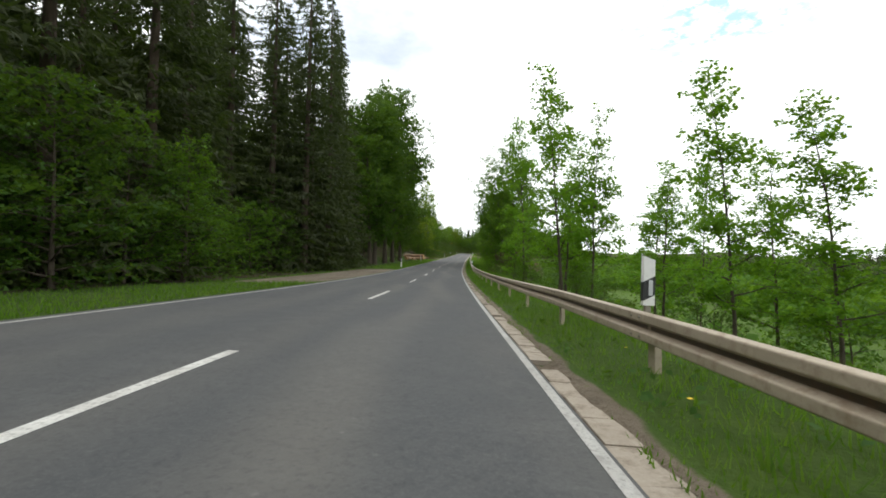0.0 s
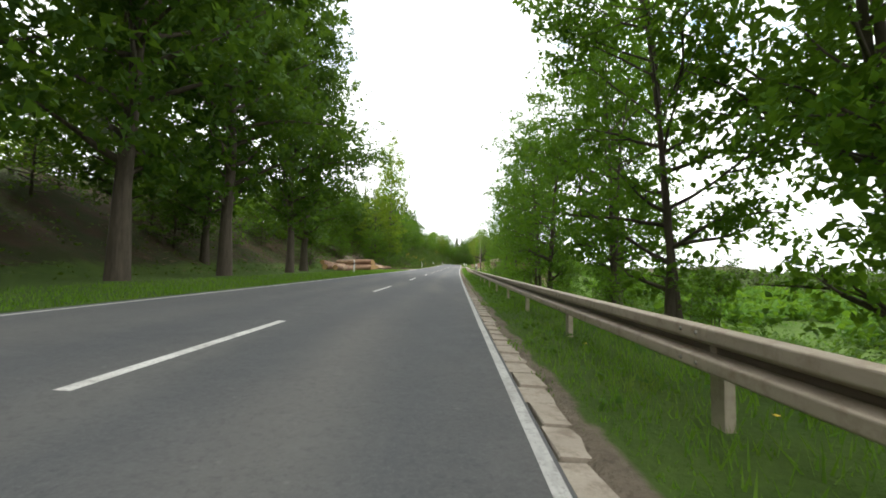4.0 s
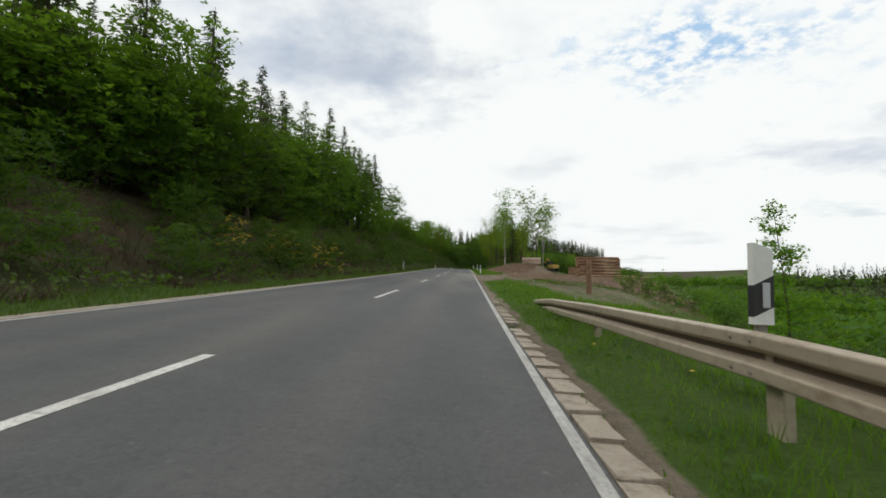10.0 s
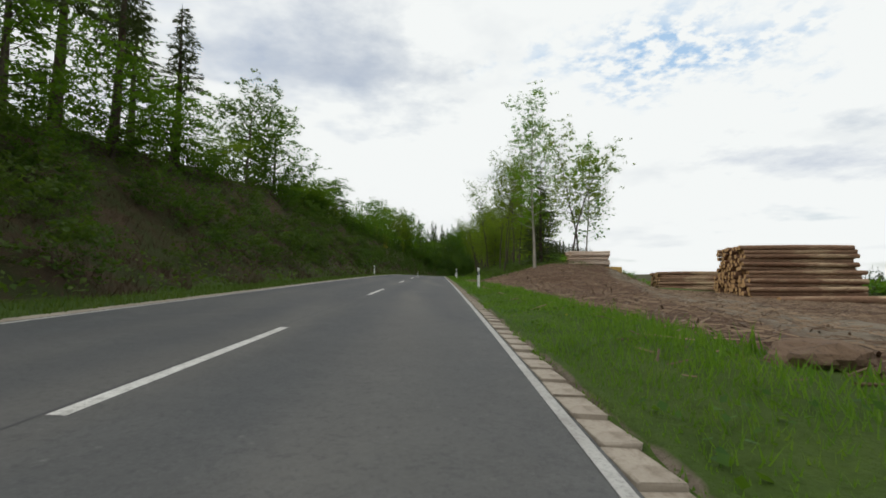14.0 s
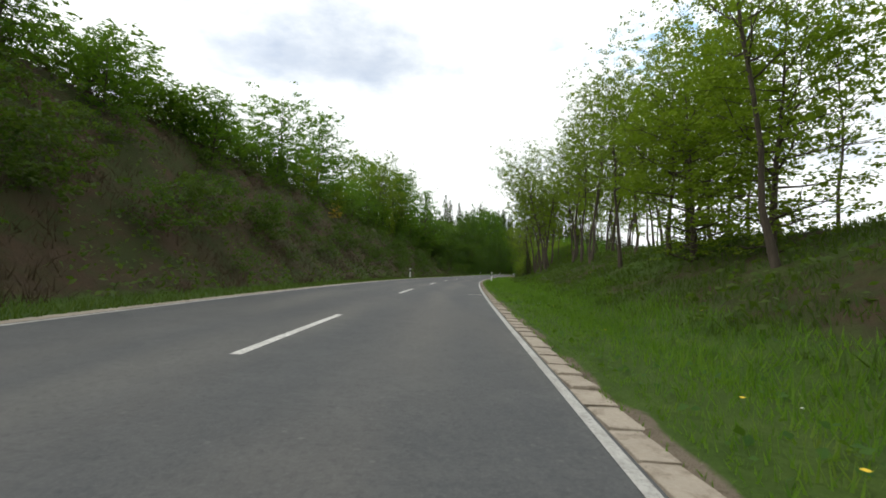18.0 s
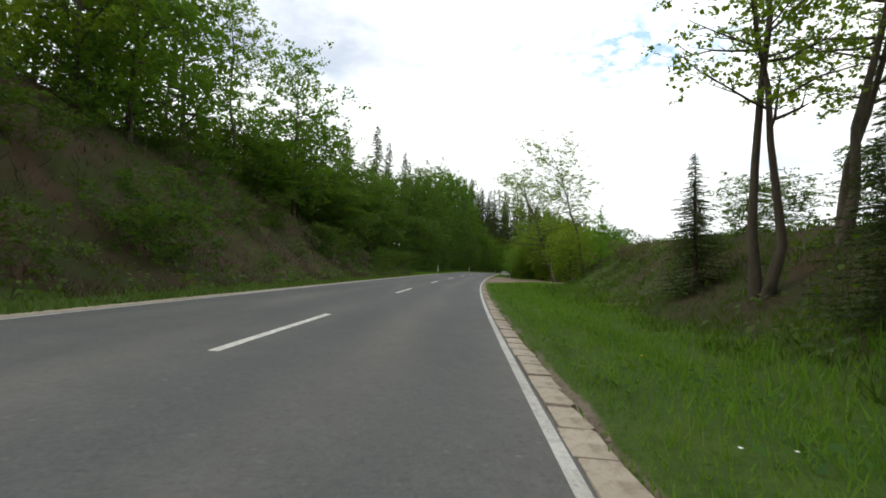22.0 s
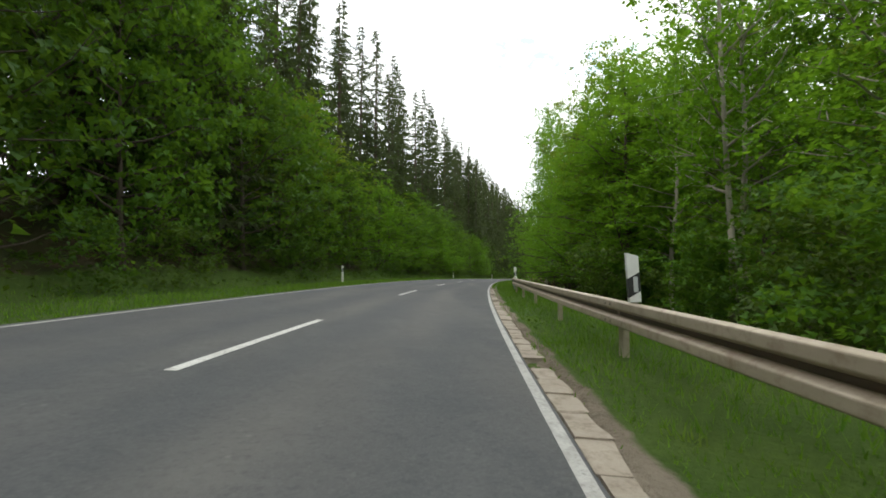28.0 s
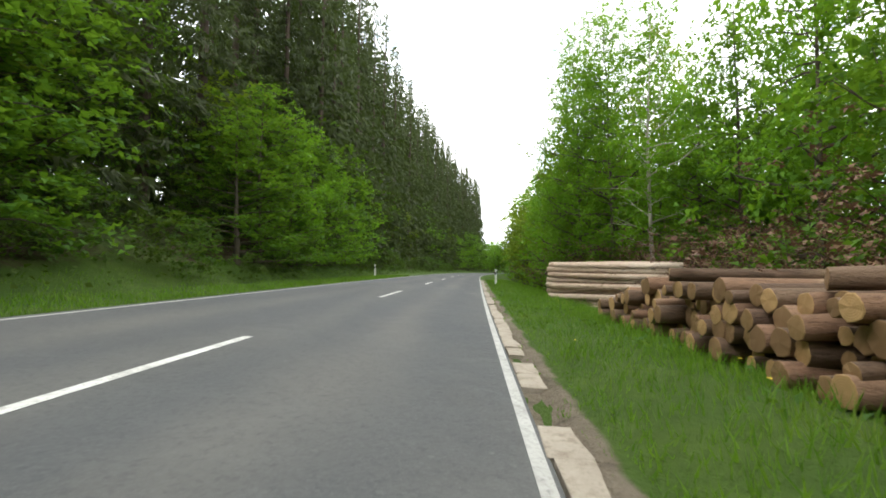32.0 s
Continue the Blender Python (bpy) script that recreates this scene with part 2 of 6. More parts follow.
def leaf_mat(name, low, high, patches=None, through=0.45, lit=(0.25, 0.43, 0.02)):
    m = Nodes(name)
    c = m.mix(m.island(), low, high)
    c = m.mix(m.math("MULTIPLY", m.each(), 0.45), c, tuple(0.62 * v for v in low))
    if patches:
        c = m.mix(m.math("MULTIPLY", m.noise(0.55, 5, 0.65, lo=0.48, hi=0.64), 0.45), c, patches[0])
        c = m.mix(m.math("MULTIPLY", m.noise(1.3, 5, 0.7, lo=0.56, hi=0.68), 0.55), c, patches[1])
    m.done(c, 0.6, specular=0.16)
    tr, mx = m.add("ShaderNodeBsdfTranslucent"), m.add("ShaderNodeMixShader")
    m.link(m.mix(0.5, c, lit, "MIX"), tr.inputs[0])
    mx.inputs[0].default_value = through
    m.link(m.bsdf.outputs[0], mx.inputs[1])
    m.link(tr.outputs[0], mx.inputs[2])
    m.link(mx.outputs[0], m.out.inputs[0])
    return m.mat


def bark_mat(name, a, b, scale=9.0):
    m = Nodes(name)
    rib = m.noise(scale, 6, 0.7, stretch=(1.0, 1.0, 0.22))
    c = m.mix(rib, a, b)
    c = m.mix(m.math("MULTIPLY", m.noise(1.4, 4, 0.6), 0.4), c, tuple(0.7 * v for v in a))
    return m.done(c, 0.9, rib, 0.6, 0.03, specular=0.15)


def log_bark(name, light, dark, tint, bare_wood, peeled):
    m = Nodes(name)
    flake = m.noise(6, 6, 0.75, stretch=(1.0, 0.3, 1.0))
    c = m.mix(flake, light, dark)
    c = m.mix(m.math("MULTIPLY", m.each(), 0.5), c, tint)
    bare = m.noise(0.9, 5, 0.7, stretch=(1.0, 0.25, 1.0), lo=0.52, hi=0.62)
    c = m.mix(m.math("MULTIPLY", bare, peeled), c, bare_wood)
    c = m.mix(m.math("MULTIPLY", m.noise(19, 5, 0.75, stretch=(1.0, 0.2, 1.0), lo=0.52, hi=0.64), 0.55), c, tuple(0.4 * v for v in dark))
    return m.done(c, 0.85, flake, 0.8, 0.03, specular=0.2)


def cut_wood(name="cut_log_end", grey=0.5, tone=1.0):
    m = Nodes(name)
    w = m.add("ShaderNodeTexWave")
    w.wave_type, w.rings_direction = "RINGS", "Y"
    m.link(m.co, w.inputs["Vector"])
    w.inputs["Scale"].default_value, w.inputs["Distortion"].default_value = 14, 1.5
    c = m.mix(w.outputs[1], tuple(v * tone for v in (0.60, 0.39, 0.18)), tuple(v * tone for v in (0.50, 0.30, 0.13)))
    c = m.mix(m.math("MULTIPLY", m.noise(3, 5, 0.7), grey), c, (0.27, 0.155, 0.075))
    c = m.mix(m.math("MULTIPLY", m.each(), grey * 1.3 - 0.3), c, (0.20, 0.115, 0.06))
    return m.done(c, 0.8, w.outputs[1], 0.15, 0.004)


def steel(name, a, b, rust):
    m = Nodes(name)
    s = m.noise(3.0, 6, 0.7, stretch=(1.0, 0.25, 1.0))
    c = m.mix(s, a, b)
    c = m.mix(m.math("MULTIPLY", m.noise(7, 6, 0.7, lo=0.5, hi=0.72), rust), c, (0.20, 0.12, 0.065))
    c = m.mix(m.math("MULTIPLY", m.each(), 0.25), c, tuple(0.72 * v for v in a))
    return m.done(c, 0.55, s, 0.1, 0.004, metal=0.35, specular=0.4)


def plain(name, colour, rough=0.5, grime=0.35):
    m = Nodes(name)
    c = m.mix(m.math("MULTIPLY", m.noise(9, 6, 0.7), grime), colour, tuple(0.55 * v + 0.03 for v in colour))
    return m.done(c, rough, specular=0.4)


EDGE_PAINT = paint_white("worn_edge_paint", 0.68)
ASPHALT, PAINT, CONCRETE, GROUND = asphalt(), paint_white(), concrete(), ground_mat()
RAIL_OLD = steel("weathered_beige_steel", (0.53, 0.455, 0.355), (0.38, 0.315, 0.24), 0.62)
RAIL_NEW = steel("galvanised_steel", (0.46, 0.47, 0.47), (0.38, 0.39, 0.40), 0.12)
POST_WHITE, POST_BLACK = plain("white_plastic", (0.80, 0.80, 0.77), 0.45), plain("black_plastic", (0.025, 0.025, 0.027), 0.4)
REFLECTOR = plain("grey_reflector", (0.50, 0.51, 0.53), 0.2, 0.1)
BOLT = plain("bolt_steel", (0.25, 0.22, 0.18), 0.5)
BARK = bark_mat("grey_brown_bark", (0.060, 0.049, 0.037), (0.122, 0.100, 0.076))
BARK_DARK = bark_mat("dark_spruce_bark", (0.060, 0.046, 0.036), (0.115, 0.085, 0.064))
BARK_BIRCH = bark_mat("white_birch_bark", (0.46, 0.42, 0.35), (0.16, 0.14, 0.12), 5.0)
LEAF_FRESH = leaf_mat("fresh_green_leaves", (0.068, 0.180, 0.012), (0.150, 0.310, 0.022), through=0.52)
LEAF_MID = leaf_mat("mid_green_leaves", (0.044, 0.118, 0.012), (0.094, 0.198, 0.022))
LEAF_DARK = leaf_mat("deep_green_leaves", (0.026, 0.068, 0.011), (0.060, 0.120, 0.019), through=0.35)
LEAF_YELLOW = leaf_mat("yellow_green_leaves", (0.120, 0.178, 0.012), (0.215, 0.262, 0.028))
LEAF_BROWN = leaf_mat("dry_brown_twigs", (0.110, 0.062, 0.036), (0.190, 0.115, 0.066), through=0.15, lit=(0.22, 0.13, 0.07))
LEAF_PURPLE = leaf_mat("purple_leaves", (0.045, 0.014, 0.020), (0.085, 0.030, 0.036), through=0.3, lit=(0.16, 0.03, 0.04))
NEEDLE = leaf_mat("spruce_needles", (0.030, 0.040, 0.017), (0.058, 0.068, 0.028), through=0.15)
TAR = plain("dark_tar", (0.062, 0.063, 0.065), 0.8, 0.8)
GRASS = leaf_mat("grass_blades", (0.060, 0.160, 0.014), (0.205, 0.348, 0.046), through=0.48, patches=((0.036, 0.095, 0.012), (0.215, 0.215, 0.075)))
HERB = leaf_mat("verge_herb_leaves", (0.030, 0.088, 0.014), (0.085, 0.170, 0.030), through=0.35)
# also colours the verge grass below the bank, in place of shade there
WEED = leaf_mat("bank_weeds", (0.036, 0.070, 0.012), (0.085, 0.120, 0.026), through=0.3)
HEATH = leaf_mat("dry_bank_heath", (0.056, 0.042, 0.025), (0.108, 0.080, 0.047), through=0.2, lit=(0.15, 0.10, 0.05))
GROOVE_STEEL = steel("dark_brown_rail_groove", (0.105, 0.080, 0.056), (0.165, 0.128, 0.092), 0.7)
PETAL_Y, PETAL_W = plain("yellow_petals", (0.75, 0.52, 0.02), 0.6, 0.1), plain("white_petals", (0.75, 0.76, 0.72), 0.6, 0.1)
LOG_BARK = log_bark("spruce_log_bark", (0.26, 0.142, 0.085), (0.115, 0.066, 0.045), (0.36, 0.235, 0.150), (0.50, 0.37, 0.235), 0.8)
LOG_BARK_OLD = log_bark("weathered_log_bark", (0.150, 0.090, 0.058), (0.060, 0.040, 0.030), (0.235, 0.160, 0.105), (0.36, 0.245, 0.150), 0.6)
LOG_PALE = log_bark("peeled_pale_wood", (0.56, 0.43, 0.33), (0.36, 0.25, 0.18), (0.60, 0.50, 0.41), (0.62, 0.52, 0.43), 0.8)
LOG_END, LOG_END_OLD = cut_wood(), cut_wood("weathered_log_end", 0.95, 0.62)


# ---- building blocks ----
def mesh_of(name, verts, faces, mats, smooth=False, index=None):
    me = bpy.data.meshes.new(name)
    me.from_pydata([tuple(v) for v in verts], [], faces)
    for m in mats:
        me.materials.append(m)
    if index is not None:
        me.polygons.foreach_set("material_index", np.asarray(index, dtype=np.int32))
    if smooth:
        me.polygons.foreach_set("use_smooth", np.ones(len(me.polygons), dtype=bool))
    me.update()
    return me


def quick_mesh(name, verts, sides, mats, index=None, smooth=False):
    """A mesh of faces that all have the same number of corners, in the vertices' order."""
    verts = np.asarray(verts, dtype=np.float32).reshape(-1, 3)
    n = len(verts) // sides
    me = bpy.data.meshes.new(name)
    me.vertices.add(len(verts))
    me.vertices.foreach_set("co", verts.ravel())
    me.loops.add(len(verts))
    me.loops.foreach_set("vertex_index", np.arange(len(verts), dtype=np.int32))
    me.polygons.add(n)
    me.polygons.foreach_set("loop_start", np.arange(0, len(verts), sides, dtype=np.int32))
    me.polygons.foreach_set("loop_total", np.full(n, sides, dtype=np.int32))
    for m in mats:
        me.materials.append(m)
    if index is not None:
        me.polygons.foreach_set("material_index", np.asarray(index, dtype=np.int32))
    me.update(calc_edges=True)
    return me


def part(name, me, parent, label="", at=None):
    ob = new(name, me)
    ob.parent = parent
    if at is not None:
        ob.matrix_basis = at
    if label:
        ob["label"] = label
    return ob


def box_bm(bm, size, at=(0, 0, 0), bevel=0.0):
    made = bmesh.ops.create_cube(bm, size=1.0)
    bmesh.ops.scale(bm, vec=size, verts=made["verts"])
    bmesh.ops.translate(bm, vec=at, verts=made["verts"])
    if bevel:
        edges = list({e for v in made["verts"] for e in v.link_edges})
        bmesh.ops.bevel(bm, geom=edges, offset=bevel, segments=1, affect="EDGES")


def bm_mesh(name, bm, mats, smooth=False):
    me = bpy.data.meshes.new(name)
    bm.to_mesh(me)
    bm.free()
    for m in mats:
        me.materials.append(m)
    if smooth:
        me.polygons.foreach_set("use_smooth", np.ones(len(me.polygons), dtype=bool))
    return me


def box_mesh(name, size, mat, at=(0, 0, 0), bevel=0.0):
    bm = bmesh.new()
    box_bm(bm, size, at, bevel)
    return bm_mesh(name, bm, [mat])


def smooth01(x):
    x = np.clip(x, 0.0, 1.0)
    return x * x * (3 - 2 * x)


def ripple(x, y, scale, seed=0):
    """Soft bumps between about -1 and 1."""
    p, q = x / scale + seed * 1.7, y / scale - seed * 2.3
    return (np.sin(p * 2.1 + 1.3 * np.sin(q * 1.7)) + np.sin(q * 2.6 + 1.1 * np.sin(p * 1.9 + 2)) + 0.6 * np.sin(4.7 * p + 3.9 * q + 1)) / 2.6


def between(s, a, b, soft=6.0):
    return smooth01((s - a) / soft + 0.5) * smooth01((b - s) / soft + 0.5)


def ground_z(s, u):
    """The ground's height over the road's middle line."""
    s, u = np.asarray(s, float), np.asarray(u, float)
    road = -TILT * np.clip(u, -3.7, 3.7)
    left, right = np.maximum(-u, 0.0), np.maximum(u, 0.0)
    # the bank on the uphill side
    foot = np.interp(s, [0, 60, 105, 135, 200, 240, 350, 380, 520, 560], [10, 10.5, 12.5, 6.2, 5.6, 5.2, 5.8, 7.0, 6.2, 6.5])
    high = np.interp(s, [-80, 40, 60, 110, 130, 170, 205, 245, 300, 355, 385, 470, 520, 700], [2, 2.5, 7, 7, 5.5, 5.4, 6.2, 8.2, 9.1, 7.9, 4.2, 5.0, 4.0, 4.0])
    wide = np.interp(s, [0, 60, 110, 135, 200, 245, 355, 385, 520], [14, 16, 16, 14, 13, 10, 11, 12, 9])
    bank = high * smooth01((left - foot) / wide) ** 0.85 + 0.10 * np.maximum(left - foot - wide, 0.0)
    bank = np.minimum(bank, 42.0)
    bank = bank + smooth01((left - foot) / 4) * (0.35 * ripple(s, u, 3.1) + 0.14 * ripple(s, u, 1.2, 3))
    # the fall, the landing and the mound on the other side
    drop = 1.0 - between(s, 169, 388, 14)
    fall = -13.0 * smooth01((right - 5.2) / 45.0) - 0.10 * np.clip(right - 5.0, 0, 12)
    late = smooth01((s - 455) / 12)
    fall = fall * (1 - late) + late * (-1.3 * smooth01((right - 4.6) / 6) - 5.0 * smooth01((right - 20) / 60))
    yard = -13.0 * smooth01((right - np.interp(s, [165, 190, 215, 232, 380], [8, 13, 25, 34, 30])) / 32.0) - 0.045 * np.clip(right - 5, 0, 25)
    mound_h = 3.0 * between(s, 241, 355.5, 10) * np.interp(s, [230, 248, 264, 300, 336, 350], [0.55, 0.62, 0.9, 1.0, 0.95, 1.05])
    mound = mound_h * smooth01((right - np.interp(s, [300, 335], [5.6, 7.4])) / np.interp(s, [300, 335], [8.5, 5.5])) * (1 - smooth01((right - 17) / np.interp(s, [250, 272], [4.5, 14])))
    heap = 1.05 * np.exp(-(((s - 236) / 7.5) ** 2 + ((right - 12.0) / 3.6) ** 2)) * (1 + 0.25 * ripple(s, right, 1.4, 3))
    down = fall * drop + (yard + mound + heap) * (1 - drop)
    down = down + smooth01((right - 4.5) / 5) * (0.16 * ripple(s, u, 3.7, 5) + 0.06 * ripple(s, u, 1.1, 6)) * np.where(between(s, 170, 236) + between(s, 352, 386) > 0.5, 0.45, 1.0)
    bare = np.clip(between(s, 174, 240) + between(s, 356, 381), 0, 1) * smooth01((right - 3.5) / 0.5)
    down = down + bare * (0.030 * ripple(s, u, 0.55, 2) + 0.022 * ripple(s, u, 0.27, 9) - 0.05 * np.exp(-(((right - (5.9 + 0.25 * (s - 194))) / 0.3) ** 2)) - 0.05 * np.exp(-(((right - (7.7 + 0.25 * (s - 194))) / 0.3) ** 2)))
    # a shallow ditch beside the verge on the mound's side
    ditch = -0.25 * np.exp(-(((right - 5.6) / 0.9) ** 2)) * between(s, 243, 350)
    return road + bank + down + ditch


def zones(s, u):
    """Where bare dirt, red bark mulch and leaf litter lie, from 0 to 1."""
    dirt = between(s, 176.5, 194.5, 4) * between(u, 2.2, np.interp(s, [178, 183, 190], [4.8, 6.5, 8.5]), 1.6)
    dirt = np.maximum(dirt, 0.42 * between(s, 178, 200, 8) * between(u, 4.0, np.interp(s, [178, 186], [10, 26]), 2.0))
    scuffed = 0.46 * between(s, 160, 178, 6) * between(u, 5.5, 13, 2.0)
    track = np.exp(-(((u - (6.8 + 0.25 * (s - 194))) / 2.4) ** 2)) * between(s, 184, 246, 8)
    side = between(s, 356.5 + 5.0 * smooth01((u - 5) / 2.5), 379 - 6.0 * smooth01((u - 4.5) / 2), 4) * between(u, 1.6, 24, 3.0)
    lay_by = between(s, 20, 48, 6) * between(u, -7.2, -3.6, 1.0)
    drive = between(s, 118, 131, 4) * between(u, -13, -3.6, 1.0)
    edge = 0.62 * between(u, 3.36, 3.44, 0.08) * (1 - between(s, 455, 510, 6))
    dirt = np.clip(np.maximum.reduce([dirt, scuffed, 0.95 * track, 0.22 * between(s, 190, 246, 6) * between(u, 6, 34, 2.0), side, lay_by, drive, edge]), 0, 1)
    bark = between(s, 186, 247, 6) * between(u, np.interp(s, [225, 240], [5.8, 3.0]), 34, 1.2) * np.clip((u - np.interp(s, [183, 192, 205, 225, 240], [8.0, 6.6, 6.4, 6.0, 3.8])) * 1.2, 0, 1)
    foot = np.interp(s, [0, 60, 105, 135, 200, 240, 350, 380, 520, 560], [10, 10.5, 12.5, 6.2, 5.6, 5.2, 5.8, 7.0, 6.2, 6.5])
    bank = smooth01((-u - foot - np.where(between(s, 125, 365, 10) > 0.5, -0.9, 0.8)) / 2.2)
    wood = between(s, -90, 52, 8) * smooth01((-u - 7) / 2)
    shade = smooth01((s - 455) / 8) * between(u, 7.5, 40, 2)
    crest = np.maximum(0.8 * between(s, 312, 360, 10) * between(u, 8.6, 30, 2), 0.64 * between(s, 244, 350, 8) * between(u, 6.8, 30, 2))
    felled = 0.62 * between(s, 170, 204, 6) * between(u, 7, 26, 2)
    litter = np.clip(np.maximum.reduce([np.where(between(s, 125, 394, 10) > 0.5, 0.98, 0.8) * bank, wood, shade, crest, felled]), 0, 1)
    litter = litter * np.clip(0.85 + 0.3 * ripple(s, u, 7.0, 2), 0, 1)
    return dirt, bark, litter


def build_ground():
    ss = np.r_[-70:-6:1.5, -6:160:1.0, 160:250:0.4, 250:352:1.0, 352:384:0.4, 384:560:1.0, 560:700.1:1.5]
    uu = np.unique(np.round(np.r_[-70:-30:5, -30:-14:1.6, -14:-7.2:0.8, -7.2:-3.4:0.42, -3.4, 3.3, 3.3:4.2:0.15, 4.2:13:0.3, 13:20:0.6, 20:30:1.2, 30:60.1:4], 3))
    S, U = np.meshgrid(ss, uu, indexing="ij")
    Z = ground_z(S, U) - 0.05 * (np.abs(U) < 3.42)
    verts = spot(S.ravel(), U.ravel(), Z.ravel())
    n, m = S.shape
    idx = np.arange(n * m).reshape(n, m)
    faces = np.stack([idx[:-1, :-1], idx[:-1, 1:], idx[1:, 1:], idx[1:, :-1]], -1).reshape(-1, 4)
    # the land further off, out to the horizon, tucked under the strip's rim
    gx, gy = np.meshgrid(np.r_[-2400:-400:200, -400:700:14, 700:2601:200], np.r_[-1200:-150:150, -150:950:14, 950:3001:200], indexing="ij")
    px, py = gx.ravel(), gy.ravel()
    near = np.argmin((px[:, None] - MID_X[None, ::4]) ** 2 + (py[:, None] - MID_Y[None, ::4]) ** 2, axis=1) * 4
    so = ALONG[near]
    a = HEADING[near]
    uo = (px - MID_X[near]) * np.cos(a) + (py - MID_Y[near]) * np.sin(a)
    far = np.hypot(px - MID_X[near], py - MID_Y[near])
    uo = np.where(uo < 0, -far, far)
    zo = ground_z(so, uo) + MID_Z[near] - 0.6
    hills = 4.0 + 4.0 * ripple(px, py, 210.0, 4) + 2.0 * ripple(px, py, 90.0, 8)
    zo = zo + smooth01((uo - 130) / 260) * hills
    keep = (far < 52) & (so > -62) & (so < 690)
    base = len(verts)
    verts = np.concatenate([verts, np.stack([px, py, zo], -1)])
    go = np.arange(len(px)).reshape(gx.shape)
    more = np.stack([go[:-1, :-1], go[1:, :-1], go[1:, 1:], go[:-1, 1:]], -1).reshape(-1, 4)
    more = more[~keep[more].all(axis=1)] + base
    me = bpy.data.meshes.new("ground")
    me.from_pydata(verts.tolist(), [], faces.tolist() + more.tolist())
    me.materials.append(GROUND)
    me.polygons.foreach_set("use_smooth", np.ones(len(me.polygons), dtype=bool))
    masks = zones(np.r_[S.ravel(), so], np.r_[U.ravel(), uo])
    for name, values in zip(("dirt", "bark", "litter"), masks):
        me.attributes.new(name, "FLOAT", "POINT").data.foreach_set("value", values.astype(np.float32))
    me.update()
    return tagged(new("ground", me), "grassy verges, earth banks and far green hills", "ground", kind="structure")


def ribbon(name, s0, s1, u0, u1, lift, mat, step=1.0, cols=2):
    """A strip that lies on the roadway between two distances from its middle."""
    ss = np.linspace(s0, s1, max(2, int((s1 - s0) / step) + 1))
    us = np.linspace(u0, u1, cols)
    S, U = np.meshgrid(ss, us, indexing="ij")
    verts = spot(S.ravel(), U.ravel(), (-TILT * U + lift).ravel())
    idx = np.arange(S.size).reshape(S.shape)
    faces = np.stack([idx[:-1, :-1], idx[:-1, 1:], idx[1:, 1:], idx[1:, :-1]], -1).reshape(-1, 4)
    return mesh_of(name, verts.tolist(), faces.tolist(), [mat], smooth=True), S.ravel(), U.ravel()


def build_road():
    me, S, U = ribbon("road", -70, 700, -3.48, 3.13, 0.0, ASPHALT, 0.5, 40)
    dust = 0.50 * between(S, 164, 204, 14) * np.clip(0.30 + 0.45 * ripple(S * 0.6 + U * 1.5, U * 3, 2.6, 7), 0, 1) * smooth01((U + 2.5) / 3)
    dust = dust + 0.20 * np.clip(ripple(S * 0.25, U * 2, 1.6, 9), 0, 1) + 0.4 * between(S, 352, 380, 8) * smooth01((U - 2.4) / 1.0)
    for start, bow, way in ((177.0, 0.09, 1), (180.5, 0.06, 1), (185.5, 0.075, 1), (188.0, 0.13, 1), (190.0, 0.05, 1), (192.0, 0.18, 1), (193.0, 0.10, -1), (189.0, 0.07, -1), (197.5, 0.11, -1), (201.0, 0.08, -1)):
        run = np.maximum((S - start) * way, 0.0)
        for gauge in (0.0, 1.6):
            off = U - (3.3 - bow * np.maximum(run - gauge, 0.0) ** 1.5)
            dust = dust + 0.75 * np.exp(-((off / 0.17) ** 2)) * (run > gauge) * np.clip(1.2 - run / 14, 0, 1) * (0.65 + 0.35 * ripple(S, U, 0.9, 3))
    me.attributes.new("dust", "FLOAT", "POINT").data.foreach_set("value", np.clip(dust, 0, 0.85).astype(np.float32))
    sway = 0.10 * ripple(S, 0 * U, 19.0, 4)
    wheel = sum(np.exp(-(((U + sway - c) / 0.34) ** 2)) for c in (-2.35, -0.85, 0.75, 2.25)) * (0.75 + 0.25 * ripple(S, U, 6.0, 3))
    crown = sum(np.exp(-(((U + sway - c) / 0.30) ** 2)) for c in (-1.6, 1.5)) * (0.6 + 0.4 * ripple(S, U, 9.0, 5)) + 0.5 * np.exp(-((U / 0.25) ** 2))
    for name, values in (("wheel", wheel), ("crown", crown)):
        me.attributes.new(name, "FLOAT", "POINT").data.foreach_set("value", np.clip(values, 0, 1).astype(np.float32))
    road = tagged(new("road", me), "grey worn asphalt country road with pale patches", "road", kind="structure")
    part("edge_line", ribbon("edge_line", -70, 700, 3.02, 3.105, 0.004, EDGE_PAINT)[0], road, "worn white edge line on the valley side")
    part("edge_line", ribbon("edge_line", -70, 700, -3.335, -3.235, 0.004, EDGE_PAINT)[0], road, "white edge line on the bank side")
    first = 1.586
    for k in range(-5, 50):
        a = first + 12 * k
        part("centre_dash", ribbon("centre_dash", a, a + 4.0, -0.06, 0.06, 0.004, PAINT)[0], road)
    part("centre_seam", ribbon("centre_seam", 168, 216, -0.10, -0.078, 0.002, TAR)[0], road, "dark joint along the middle")
    for s, u in ((279.2, 2.6),):
        for du, ds, turn, w in ((0.0, 0.0, 90, 0.75), (0.22, -0.12, 60, 0.35), (0.22, 0.12, 120, 0.35)):
            x = box_mesh("survey_mark", (0.045, w, 0.004), PAINT)
            part("survey_mark", x, road, "thin sprayed white arrow", stand(s + ds, u + du, -TILT * (u + du) + 0.004, turn))


build_ground()
build_road()


